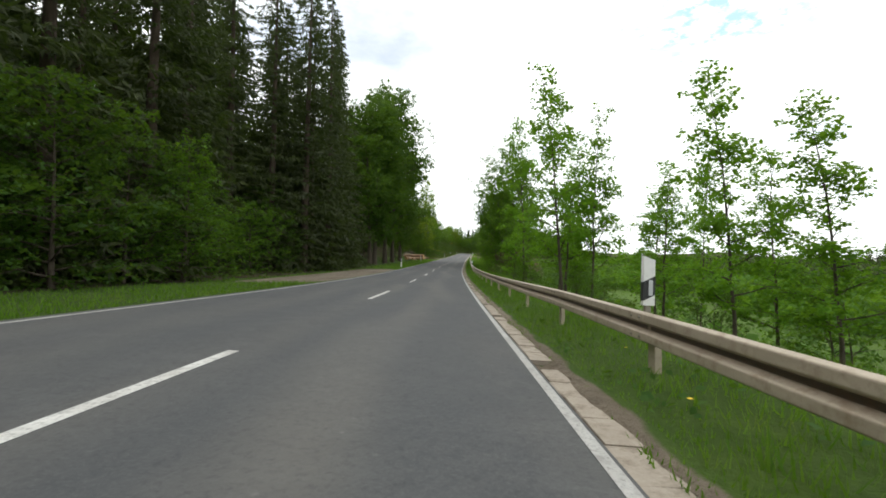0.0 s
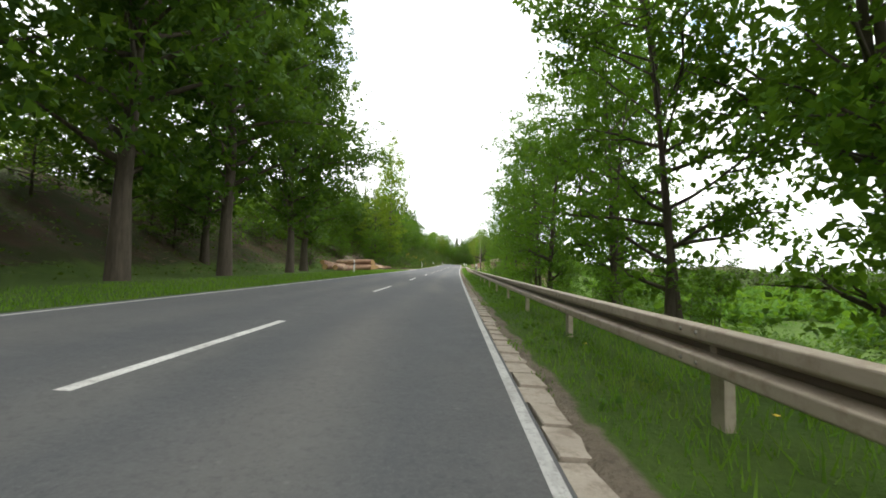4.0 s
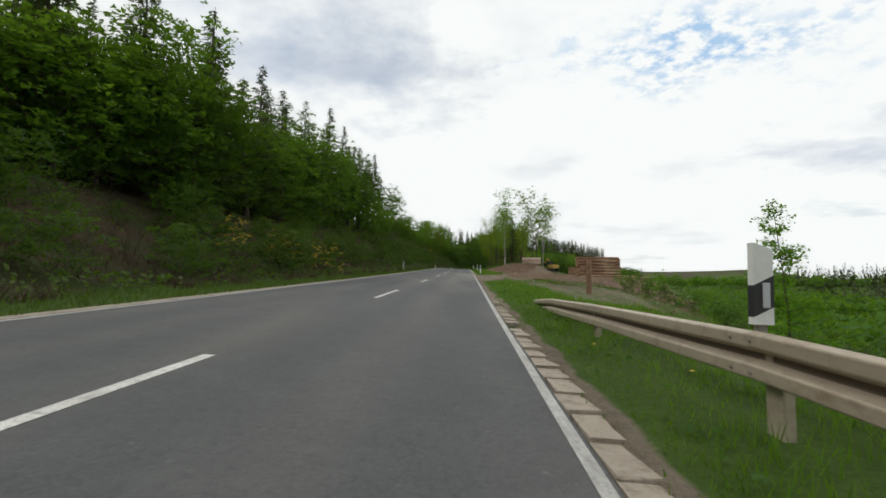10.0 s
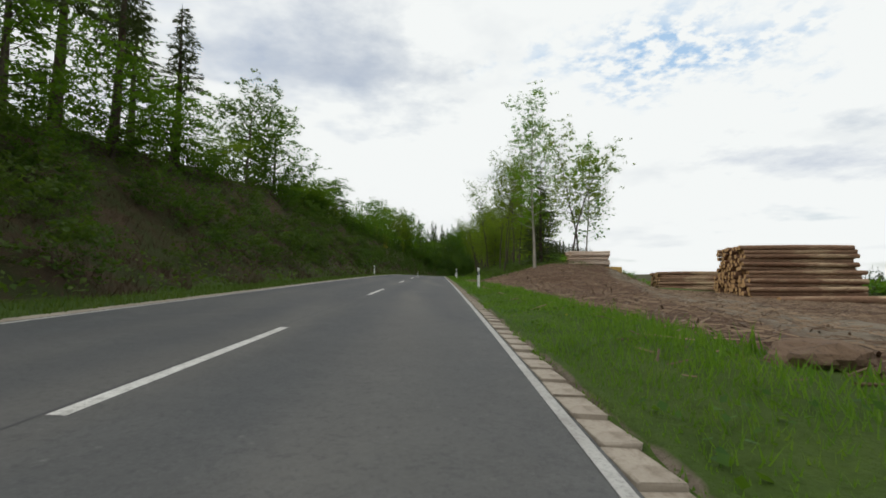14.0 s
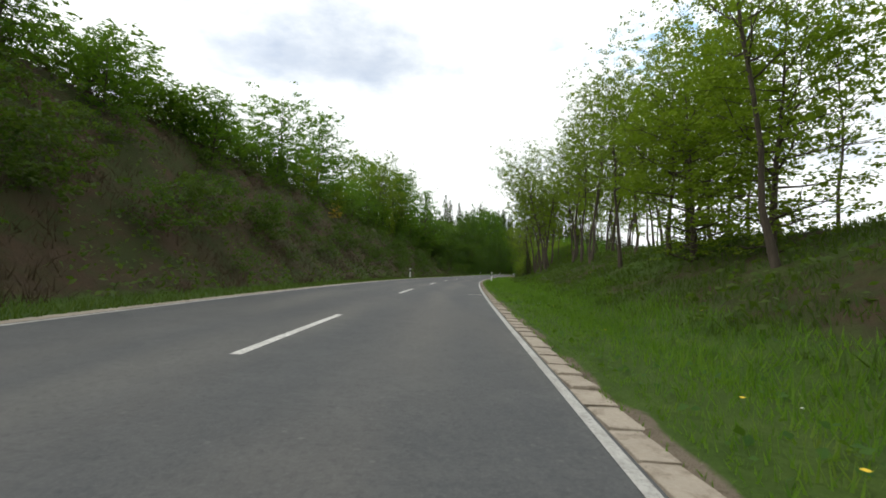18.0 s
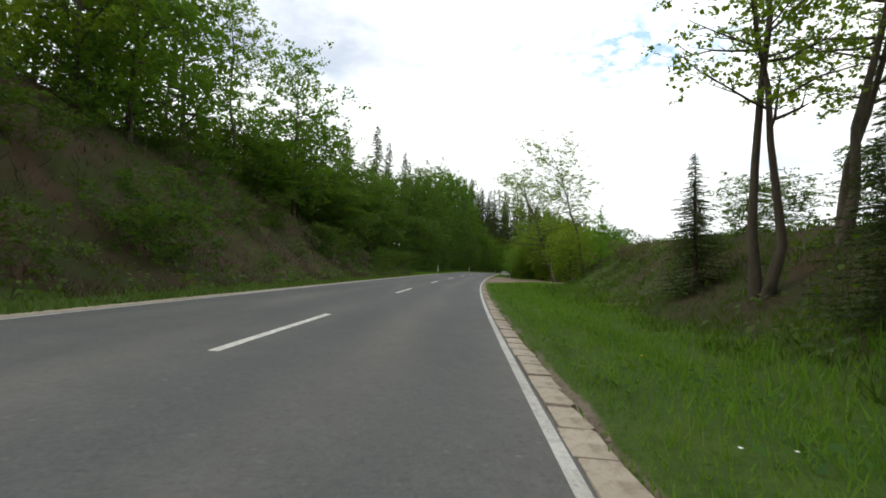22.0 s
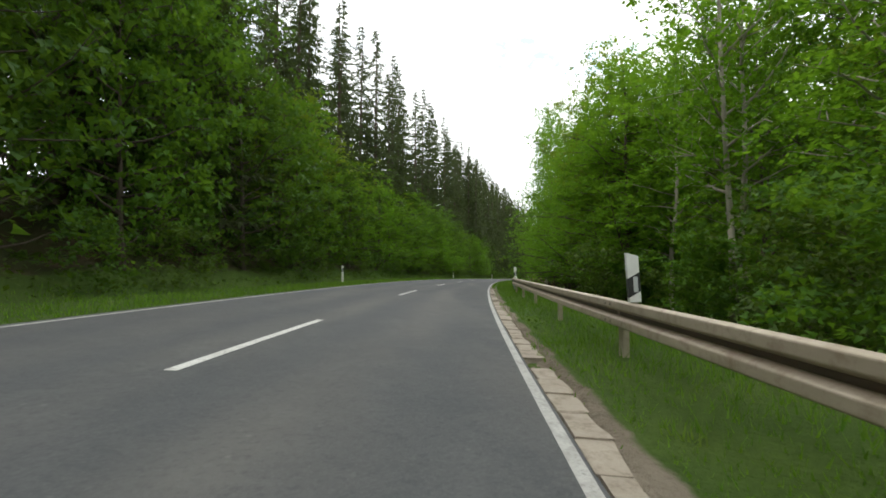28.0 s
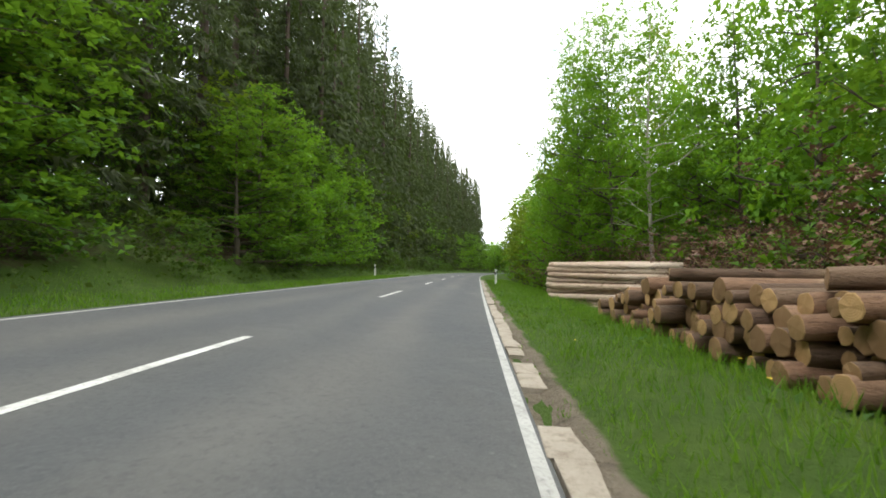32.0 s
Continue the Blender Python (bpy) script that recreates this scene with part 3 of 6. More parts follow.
# ---- trees ----
def tube(verts, faces, path, radii, sides=5):
    path = np.asarray(path, float)
    base = len(verts)
    for i, (p, r) in enumerate(zip(path, radii)):
        d = path[min(i + 1, len(path) - 1)] - path[max(i - 1, 0)]
        d = d / (np.linalg.norm(d) + 1e-9)
        side = np.cross(d, (0.31, 0.95, 0.05) if abs(d[2]) > 0.5 else (0, 0, 1.0))
        side /= np.linalg.norm(side) + 1e-9
        up = np.cross(side, d)
        for k in range(sides):
            a = 2 * math.pi * k / sides
            verts.append(p + r * (math.cos(a) * side + math.sin(a) * up))
    for i in range(len(path) - 1):
        for k in range(sides):
            a, b = base + i * sides + k, base + i * sides + (k + 1) % sides
            faces.append((a, b, b + sides, a + sides))


def leaf_quads(rng, places, size, flat=0.5, stretch=0.62):
    n = len(places)
    normal = rng.normal(size=(n, 3))
    normal[:, 2] = np.abs(normal[:, 2]) + flat * 2
    normal /= np.linalg.norm(normal, axis=1)[:, None]
    a = np.cross(normal, rng.normal(size=(n, 3)))
    a /= np.linalg.norm(a, axis=1)[:, None] + 1e-9
    b = np.cross(normal, a)
    l = size * rng.uniform(0.6, 1.35, n)[:, None]
    bend = normal * l * rng.uniform(-0.05, 0.18, n)[:, None]
    return np.stack([places - a * l * 0.5, places + b * l * stretch * 0.5 + bend, places + a * l * 0.5, places - b * l * stretch * 0.5 + bend], 1).reshape(-1, 3)


def leaf_tris(rng, places, size, flat=0.5):
    """Pointed leaves, each one face, mostly lying level and hanging a little."""
    n = len(places)
    normal = rng.normal(size=(n, 3))
    normal[:, 2] = np.abs(normal[:, 2]) + flat * 1.6
    normal /= np.linalg.norm(normal, axis=1)[:, None]
    a = np.cross(normal, rng.normal(size=(n, 3)))
    a /= np.linalg.norm(a, axis=1)[:, None] + 1e-9
    b = np.cross(normal, a)
    l = size * rng.uniform(0.6, 1.35, n)[:, None]
    w = l * rng.uniform(0.34, 0.5, n)[:, None]
    return np.stack([places - a * l * 0.4 - b * w, places + a * l * 0.75, places - a * l * 0.4 + b * w], 1).reshape(-1, 3)


def leaf_folded(rng, places, size, flat=0.5):
    """Leaves of two halves each, folded a little along the middle rib."""
    q = leaf_quads(rng, places, size * 1.05, flat * 0.8, 0.74).reshape(-1, 4, 3)
    return np.concatenate([q[:, [0, 1, 2]], q[:, [0, 2, 3]]], axis=1).reshape(-1, 3)


def broadleaf(seed, height, spread, base, limbs, leaves, size, shape="oval", lean=0.0, stems=1, rise=0.55, trunk=None, cloud=0.45, wiggle=0.25, flat=0.5, floor=0.12, detail=2):
    """Wood and leaves of a leafy tree: a bent tapering trunk, limbs with side twigs, and leaves in clumps along them."""
    rng = np.random.default_rng(seed)
    wv, wf, centres, weights = [], [], [], []
    fine = detail if height > 4 else 0
    trunk = trunk or 0.014 * height + 0.02
    for st in range(stems):
        az0 = rng.uniform(0, 6.28)
        off = np.array([math.cos(az0), math.sin(az0), 0]) * (0.0 if stems == 1 else rng.uniform(0.15, 0.5))
        tip = np.array([lean * height + rng.normal() * 0.05 * height, rng.normal() * 0.04 * height, height * (1 if st == 0 else rng.uniform(0.75, 0.97))])
        if stems > 1:
            tip[:2] += off[:2] * height * 0.28
        ts = np.linspace(0, 1, 9)
        wob = np.cumsum(rng.normal(size=(9, 3)) * [1, 1, 0], axis=0) * wiggle * height / 60
        wob[0] = 0
        path = off + ts[:, None] * tip * [1, 1, 1] + wob
        path[:, :2] += (ts ** 2 - ts)[:, None] * tip[:2] * 0.6
        path[0, 2] = -0.4
        tube(wv, wf, path, trunk * (1 - 0.92 * ts) * (1.0 + 0.5 * np.exp(-ts * 14)), 7 if fine else 4)
        count = max(3, limbs // stems)
        for i in range(count):
            f = base + (0.985 - base) * ((i + rng.uniform(0, 0.8)) / count)
            start = np.array([np.interp(f, ts, path[:, j]) for j in range(3)])
            g = (f - base) / (1 - base)
            prof = {"oval": math.sin(math.pi * (0.12 + 0.80 * g)) ** 0.8, "cone": 1.05 - 0.95 * g, "round": math.sin(math.pi * (0.2 + 0.72 * g)) ** 0.55, "vase": 0.35 + 0.75 * g ** 0.7 * (1.25 - g), "skirt": (1.0 - 0.82 * g ** 1.4)}[shape]
            length = spread * prof * rng.uniform(0.65, 1.15) + 0.12
            az = i * 2.4 + az0 + rng.normal() * 0.4
            el = rise * rng.uniform(0.5, 1.3) * (0.6 + 0.8 * g)
            d = np.array([math.cos(az) * math.cos(el), math.sin(az) * math.cos(el), math.sin(el)])
            k = np.linspace(0, 1, 5)[:, None]
            limb = start + d * length * k + np.array([0, 0, rng.uniform(-0.1, 0.3) * length]) * (k ** 2 - k * 0.4) + np.cumsum(rng.normal(size=(5, 3)), axis=0) * 0.055 * length * k
            r0 = trunk * (1 - 0.9 * f) * 0.5 + 0.006
            tube(wv, wf, limb if fine else limb[::2], r0 * (1 - 0.85 * (k[:, 0] if fine else k[::2, 0])), 4 if fine == 2 else 3)
            for q in (0.45, 0.6, 0.75, 0.88, 1.0):
                centres.append(np.array([np.interp(q, k[:, 0], limb[:, j]) for j in range(3)]))
                weights.append(length * 0.18)
            for _ in range(3 if length > 0.8 else 1):
                q = rng.uniform(0.3, 0.85)
                p0 = np.array([np.interp(q, k[:, 0], limb[:, j]) for j in range(3)])
                sd = d * 0.6 + rng.normal(size=3) * 0.6
                sd[2] = abs(sd[2]) * 0.6
                sl = length * rng.uniform(0.25, 0.42)
                twig = p0 + sd * sl * np.linspace(0, 1, 3)[:, None]
                if fine == 2:
                    tube(wv, wf, twig, r0 * 0.45 * np.array([1, 0.6, 0.2]), 3)
                for q in (0.4, 0.75, 1.0):
                    centres.append(p0 + sd * sl * q)
                    weights.append(sl * 0.32)
    wood = (wv, wf)
    centres, weights = np.array(centres), np.array(weights)
    share, grow = ((0.20, 1.90), (0.62, 1.16), (1.25, 0.84))[detail]
    leaves, size = int(leaves * 1.35 * share), size * grow * 0.95
    tufts = max(20, leaves // (11 if detail else 4))
    pick = rng.choice(len(centres), tufts, p=weights / weights.sum())
    tuft = centres[pick] + np.clip(rng.normal(size=(tufts, 3)), -1.5, 1.5) * cloud * [1, 1, 0.6]
    places = tuft[rng.integers(0, tufts, leaves)] + np.clip(rng.normal(size=(leaves, 3)), -1.7, 1.7) * size * [0.95, 0.95, 0.5]
    places = places[places[:, 2] > floor]
    return wood, leaf_folded(rng, places, size, flat) if fine == 2 else leaf_tris(rng, places, size, flat)


def spruce(seed, height, spread, base, whorls, dense=1.0, detail=2):
    """Wood and needle sprays of a tall conifer with drooping boughs."""
    rng = np.random.default_rng(seed)
    wv, wf, sprays = [], [], []
    ts = np.linspace(0, 1, 7)
    tube(wv, wf, np.c_[0.1 * np.sin(ts * 3), 0.1 * np.cos(ts * 2) - 0.1, ts * height - 0.4 * (ts == 0)], (0.011 * height + 0.05) * (1 - 0.95 * ts), 7)
    for i in range(whorls):
        f = base + (0.99 - base) * (i / whorls) ** 0.9
        length = spread * (1 - f) ** 0.75 * rng.uniform(0.75, 1.15) + 0.15
        for b in range(int(rng.integers(5, 8))):
            az = rng.uniform(0, 6.28)
            ll = length * rng.uniform(0.6, 1.1)
            d = np.array([math.cos(az), math.sin(az), 0])
            z0 = f * height
            k = np.linspace(0, 1, 4)[:, None]
            bough = np.array([0, 0, z0]) + d * ll * k + np.array([0, 0, 1.0]) * (-0.38 * ll * k + 0.16 * ll * k ** 2)
            if detail == 2:
                tube(wv, wf, bough, 0.025 * (1 - 0.8 * k[:, 0]) * (0.4 + 0.6 * (1 - f)), 3)
            m = int((9 + 15 * ll) * dense * (0.26, 1.15, 2.3)[detail])
            q = rng.uniform(0.12, 1.0, m)
            p = np.stack([np.interp(q, k[:, 0], bough[:, j]) for j in range(3)], 1)
            side = np.array([-d[1], d[0], 0]) * rng.normal(size=(m, 1)) * 0.30 * (1.1 - q[:, None]) * ll * 0.6
            p = p + side
            along = d * 0.7 + rng.normal(size=(m, 3)) * 0.45
            along[:, 2] -= 0.55
            along /= np.linalg.norm(along, axis=1)[:, None]
            l = rng.uniform(0.28, 0.62, m)[:, None] * (1.75, 0.92, 0.62)[detail] * (0.5 + 0.5 * (1 - f))
            wide = np.cross(along, rng.normal(size=(m, 3)))
            wide /= np.linalg.norm(wide, axis=1)[:, None]
            sprays.append(np.stack([p - wide * l * 0.16, p + along * l, p + wide * l * 0.16], 1).reshape(-1, 3))
    return (wv, wf), np.concatenate(sprays)



class Plant:
    """One grown pattern of a plant, in three finenesses, that is set out many times."""

    def __init__(self, name, grow, height, args, bark, leaf, label, category="tree", sides=3, **more):
        self.meshes, self.height, self.finest = {}, height, 2
        self.grow = lambda detail: grow(*args, detail=detail, **more)
        self.name, self.bark, self.leaf, self.label, self.category, self.sides = name, bark, leaf, label, category, sides

    def built(self, detail):
        if detail not in self.meshes:
            (wv, wf), quads = self.grow(detail)
            self.meshes[detail] = (mesh_of(self.name + "_trunk", wv, wf, [self.bark], smooth=True), quick_mesh(self.name + "_crown", quads, self.sides, [self.leaf]))
        return self.meshes[detail]

    def set(self, s, u, size=1.0, group="", label="", top=None, turn=None, wide=None):
        rng = random.Random(int(s * 91 + u * 37))
        ground = float(ground_z(s, u))
        size = (top - ground) / self.height if top else size
        wide = size if wide is None else wide
        away = abs(u - 2.2) if -6 < s < 550 else 50
        wood, crown = self.built(min(self.finest, 2 if away < 10.4 else 1 if away < 19.5 else 0))
        root = new(self.name)
        root.matrix_basis = stand(s, u, ground - 0.05, rng.uniform(0, 360) if turn is None else turn) @ Matrix.Diagonal((wide, wide, size, 1))
        part("trunk", wood, root)
        part("crown", crown, root)
        return tagged(root, label or self.label, self.category, group)


MAPLE = [Plant("maple_tree", broadleaf, 16, (10 + i, 16, 5.0, 0.14, 56, 27000, 0.205, "oval"), BARK, LEAF_DARK, "large maple with a full deep green crown", trunk=0.26, cloud=0.62) for i in range(2)]
SAPLING = [Plant("maple_sapling", broadleaf, 8, (20 + i, 8, 1.7, 0.15, 22, 2300, 0.165, "cone"), BARK, LEAF_FRESH, "slender young maple with sparse fresh leaves", rise=0.8, trunk=0.055, cloud=0.26) for i in range(3)]
YOUNG = [Plant("young_maple", broadleaf, 10, (30 + i, 10, 3.2, 0.06, 38, 8600, 0.17, "oval"), BARK, LEAF_MID, "young multi-stemmed maple with green leaves beside the guardrail", rise=0.55, stems=2, trunk=0.10, cloud=0.42) for i in range(3)]
BEECH = [Plant("beech_tree", broadleaf, 9, (40 + i, 9, 3.6, 0.03, 52, 9800, 0.155, "skirt"), BARK, LEAF_FRESH, "beech with tiers of bright leaves down to the ground", rise=0.18, trunk=0.13, cloud=0.50, flat=0.8) for i in range(2)]
BEECH += [Plant("beech_tree", broadleaf, 11, (43, 11, 3.8, 0.03, 54, 10500, 0.165, "skirt"), BARK, LEAF_MID, "dense beech with drooping green tiers", rise=0.22, trunk=0.15, cloud=0.55, flat=0.8)]
TALL_BEECH = [Plant("beech_tree", broadleaf, 12.5, (46 + i, 12.5, 4.2, 0.11, 66, 24000, 0.14, "skirt"), BARK, LEAF_FRESH, "tall beech with bright leafy tiers down to the ground", rise=0.16, trunk=0.17, cloud=0.55, flat=0.9, floor=1.15) for i in range(2)]
OAK = [Plant("oak_tree", broadleaf, 11, (50 + i, 11, 3.8, 0.38, 42, 4300, 0.14, "vase"), BARK, LEAF_YELLOW, "bare-stemmed oak with a thin yellow-green crown", lean=(-0.16, 0.10, 0.02)[i], stems=(1, 2, 1)[i], rise=0.55, trunk=0.11, wiggle=0.7, cloud=0.46) for i in range(3)]
GROVE = [Plant("grove_tree", broadleaf, 9, (60 + i, 9, 3.4, 0.04, 48, 7600, 0.18, "round"), BARK, LEAF_MID, "round leafy tree on the bank", rise=0.34, trunk=0.13, cloud=0.62) for i in range(3)]
DARK = [Plant("grove_tree", broadleaf, 9, (65 + i, 9, 3.4, 0.04, 48, 7600, 0.18, "round"), BARK, LEAF_DARK, "dark green leafy tree on the bank", rise=0.34, trunk=0.13, cloud=0.62) for i in range(2)]
LIGHT = [Plant("spring_tree", broadleaf, 9, (70 + i, 9, 3.0, 0.03, 44, 6800, 0.165, "oval"), BARK, LEAF_YELLOW, "tree in light yellow-green spring leaf", rise=0.45, trunk=0.11, cloud=0.55) for i in range(2)]
BIRCH = [Plant("birch_tree", broadleaf, 15, (80 + i, 15, 2.4, 0.22, 44, 5200, 0.15, "oval"), BARK_BIRCH, LEAF_FRESH, "slim white-stemmed birch with airy leaves", rise=0.7, trunk=0.10, cloud=0.50) for i in range(2)]
SPRUCE = [Plant("spruce_tree", spruce, 22, (90 + i, 22, 3.6, (0.03, 0.18, 0.02)[i], 50), BARK_DARK, NEEDLE, "tall dark spruce with drooping boughs", sides=3) for i in range(3)]
PINE = Plant("spruce_tree", spruce, 22, (96, 22, 3.0, 0.45, 30), BARK_DARK, NEEDLE, "tall bare-stemmed conifer on the bank", sides=3)
SPARE = Plant("bare_tree", broadleaf, 10.5, (101, 10.5, 3.3, 0.20, 34, 1500, 0.12, "cone"), BARK, LEAF_MID, "thin tree with bare twigs and few leaves", rise=0.35, trunk=0.085, cloud=0.16, wiggle=0.2)
BIG_OAK = Plant("oak_tree", broadleaf, 11, (131, 11, 4.1, 0.16, 64, 17000, 0.12, "round"), BARK, LEAF_YELLOW, "spreading oak with low limbs beside the dirt track", rise=0.42, trunk=0.20, wiggle=0.5, cloud=0.42, lean=-0.45)
SHRUB = [Plant("shrub", broadleaf, 2.4, (110 + i, 2.4, 1.35, 0.04, 22, 1800, 0.105, "round"), BARK, (LEAF_MID, LEAF_FRESH, LEAF_DARK)[i], "leafy green shrub below the road", "shrub", stems=3, rise=0.7, trunk=0.025, cloud=0.24) for i in range(3)]
SCRUB = [Plant("shrub", broadleaf, 2.2, (114 + i, 2.2, 1.4, 0.02, 20, 1500, 0.11, "round"), BARK_DARK, (LEAF_DARK, WEED)[i], "dark scrubby bush on the steep bank", "shrub", stems=3, rise=0.6, trunk=0.025, cloud=0.26) for i in range(2)]
PURPLE = Plant("shrub", broadleaf, 2.6, (120, 2.6, 1.6, 0.05, 24, 2000, 0.12, "round"), BARK, LEAF_PURPLE, "purple-leaved shrub behind the guardrail", "shrub", stems=3, rise=0.7, trunk=0.03, cloud=0.28)
BROOM = Plant("broom_bush", broadleaf, 1.3, (121, 1.3, 0.8, 0.1, 18, 900, 0.06, "round"), BARK, plain("broom_blossom", (0.55, 0.40, 0.03), 0.7, 0.2), "broom bush in yellow blossom on the bank", "shrub", stems=3, rise=1.0, trunk=0.02, cloud=0.14)
BRUSH = Plant("dead_brushwood", broadleaf, 2.6, (122, 2.6, 2.2, 0.0, 44, 5600, 0.062, "round"), BARK_DARK, LEAF_BROWN, "heap of dead brown conifer branches", "brushwood", stems=3, rise=0.35, trunk=0.04, cloud=0.35)


def thicket(name, kinds, places, label):
    """Bushes that grow into one another, joined."""
    rng = random.Random(len(places))
    corners, which = [], []
    for s, u, size in places:
        k = rng.randrange(len(kinds))
        crown = kinds[k].built((2 if 0 < u < 9 else 1) if abs(u) < 12 else 0)[1]
        co = np.empty(len(crown.vertices) * 3, dtype=np.float32)
        crown.vertices.foreach_get("co", co)
        m = np.array(stand(s, u, float(ground_z(s, u)) - 0.05, rng.uniform(0, 360)))
        corners.append(co.reshape(-1, 3) * size @ m[:3, :3].T + m[:3, 3])
        which.append(np.full(len(co) // 9, k))
    me = quick_mesh(name, np.concatenate(corners), 3, [kind.leaf for kind in kinds], index=np.concatenate(which))
    tagged(new(name, me), label, "bushes", kind="stuff")


def trees_plan():
    rng = random.Random(5)
    pick, j = rng.choice, rng.uniform
    # dark spruce wood before the lay-by
    for s in range(-24, 52, 4):
        for u in (-12.6, -16.5, -21, -27):
            pick(SPRUCE).set(s + j(-1.4, 1.4), u + j(-1.2, 1.2) - (1.5 if s > 40 else 0), group="spruce wood", top=j(22, 27), wide=j(1.0, 1.25))
    for s in (-4, -1, 2, 5, 8, 11, 14, 17, 20):
        pick(DARK + BEECH[2:]).set(s + j(-1, 1), -9.2 + j(-0.6, 0.6), j(0.42, 0.66), group="wood edge", label="dark green tree at the edge of the spruce wood")
    for s in (23.5, 27, 30.5, 34):
        pick(DARK + GROVE).set(s + j(-1, 1), -10.6 + j(-0.6, 0.6), j(0.45, 0.75), group="wood edge", label="dark green tree at the edge of the spruce wood")
    for s, u in ((38, -9.8), (41.5, -10.4), (45, -9.9), (48.5, -10.6), (52, -10.9), (54.5, -12)):
        pick(SPRUCE[::2]).set(s, u, group="spruce wood", top=j(25, 28.5), wide=j(1.05, 1.25))
    # big maples
    for s, u, top, wide in ((64, -9.6, 21, 1.05), (67.2, -9.6, 23, 1.05), (75, -9.5, 27, 1.2), (83, -9.6, 25, 1.15), (93, -9.7, 21, 1.0), (99.5, -10.8, 17.5, 1.15), (72, -15, 20, 0.9), (82, -15, 18, 0.9), (89, -14, 18, 0.9)):
        pick(MAPLE).set(s, u, group="roadside maples", top=top, wide=wide)
    for s in range(72, 98, 5):
        pick(DARK).set(s + j(-1.5, 1.5), -19.5 + j(-2, 1), j(0.5, 0.8), group="understorey behind the maples")
    for s in range(362, 396, 5):
        pick(DARK).set(s + j(-1, 1), -19 + j(-1, 1), j(0.8, 1.1), group="trees behind the bank's crest")
    # behind the felled logs and up the bank
    for s in range(90, 150, 5):
        for u in (-18, -25):
            pick(GROVE + LIGHT + DARK).set(s + j(-2, 2), u + j(-2, 2), group="hillside trees", top=(j(7, 9) if s < 122 else j(9.5, 14)) - 0.12 * (u + 18), wide=j(0.6, 0.85))
    for s in range(95, 150, 7):
        for u in (-34, -42):
            pick(SPRUCE).set(s + j(-3, 3), u + j(-3, 3), group="hillside spruces", top=j(19, 25), wide=0.8)
    for s, u, top in ((114, -19, 9.5), (117.5, -21, 11), (121, -16.5, 9.8), (124, -19, 11.2), (128, -16.5, 11.2), (131, -19.5, 12.5), (135.6, -16.2, 12.8), (139.8, -15.8, 12), (144, -15.5, 12)):
        pick(DARK + GROVE).set(s, u, group="hillside trees", top=top, wide=j(0.9, 1.1))
    for s in (109, 121, 127):
        pick(DARK + BEECH[2:]).set(s + j(-1, 1), -14 + j(-1, 1), group="hillside trees", top=j(4.5, 7), wide=j(0.55, 0.75))
    LIGHT[0].set(136.5, -8.8, group="roadside trees", top=21.5, wide=1.15)
    BIRCH[0].set(139.5, -9.5, group="roadside trees", top=20, wide=1.25)
    LIGHT[1].set(132.5, -10.5, group="roadside trees", top=12, wide=1.15)
    GROVE[1].set(142, -9.5, group="roadside trees", top=13, wide=1.1)
    for s in range(128, 145, 4):
        pick(GROVE + DARK).set(s, -8.6 - j(0, 2.5), j(0.4, 0.7), group="bank trees")
    for s in range(158, 178, 5):
        pick(DARK).set(s, -14.5 - j(0, 2), j(0.4, 0.6), group="bank trees")
    # trees on the bank's shoulder
    for s in range(140, 212, 4):
        for u in (-17.5, -23.5):
            tall = np.interp(s, [140, 160, 172, 200, 212], [13, 11, 12.5, 15.5, 15])
            pick(DARK + DARK + GROVE[:1]).set(s + j(-2, 2), u + j(-1.5, 1.5), group="bank trees", top=tall * j(0.74, 0.98) - 0.16 * (u + 17.5), wide=j(0.9, 1.2))
    for s in range(150, 212, 5):
        for u in (-20.5, -27):
            pick(SPRUCE).set(s + j(-2, 2), u + j(-2, 2), group="bank spruces", top=np.interp(s, [150, 170, 205], [16, 19.5, 24]) * j(0.88, 1.08) - 0.1 * (u + 19), wide=j(0.7, 0.95))
    for s, u, top in ((164, -16.4, 15), (169.5, -15.8, 17.5), (175, -15.2, 18.6), (177.2, -16.8, 17), (183.3, -15.4, 18.2), (193, -17, 18.5), (203, -15.4, 21.4), (210.5, -15.6, 21.2)):
        pick(SPRUCE).set(s, u, group="bank spruces", top=top, wide=j(0.75, 0.95))
    for s, u, top in ((186, -14.6, 13.5), (191, -14.8, 16.6), (194.5, -15.2, 15.8), (199, -14.6, 16.5), (205, -14.6, 17), (209.2, -14.2, 17.2), (213.6, -14.2, 15.5), (179.5, -14.4, 12), (172, -14.2, 13), (163.5, -15, 12.2), (166.5, -15.6, 14), (169.5, -15.2, 15.4), (173.5, -16.4, 16.5)):
        pick(DARK + GROVE[:1]).set(s, u, group="bank trees", top=0.9 * top, wide=j(0.95, 1.2))
    for s, u, top in ((213.5, -15.5, 19), (216.5, -14.6, 19.5), (219.5, -16.2, 20.5), (222.5, -14.4, 19), (225.6, -14.0, 20.6), (228.4, -16, 19.5), (231.3, -14.1, 17.6), (226, -20, 21), (218, -20.5, 21), (233, -18, 18)):
        PINE.set(s, u, group="bare-stemmed conifers on the bank", top=top, wide=j(0.8, 1.0))
    for s, u, top in ((213, -13.6, 13), (219, -13.4, 11.5), (224.5, -13.2, 11), (229.5, -13.4, 10.5), (234.5, -13.6, 10)):
        pick(GROVE + OAK).set(s, u, group="trees on the bank's crest", top=top, wide=j(0.7, 0.9))
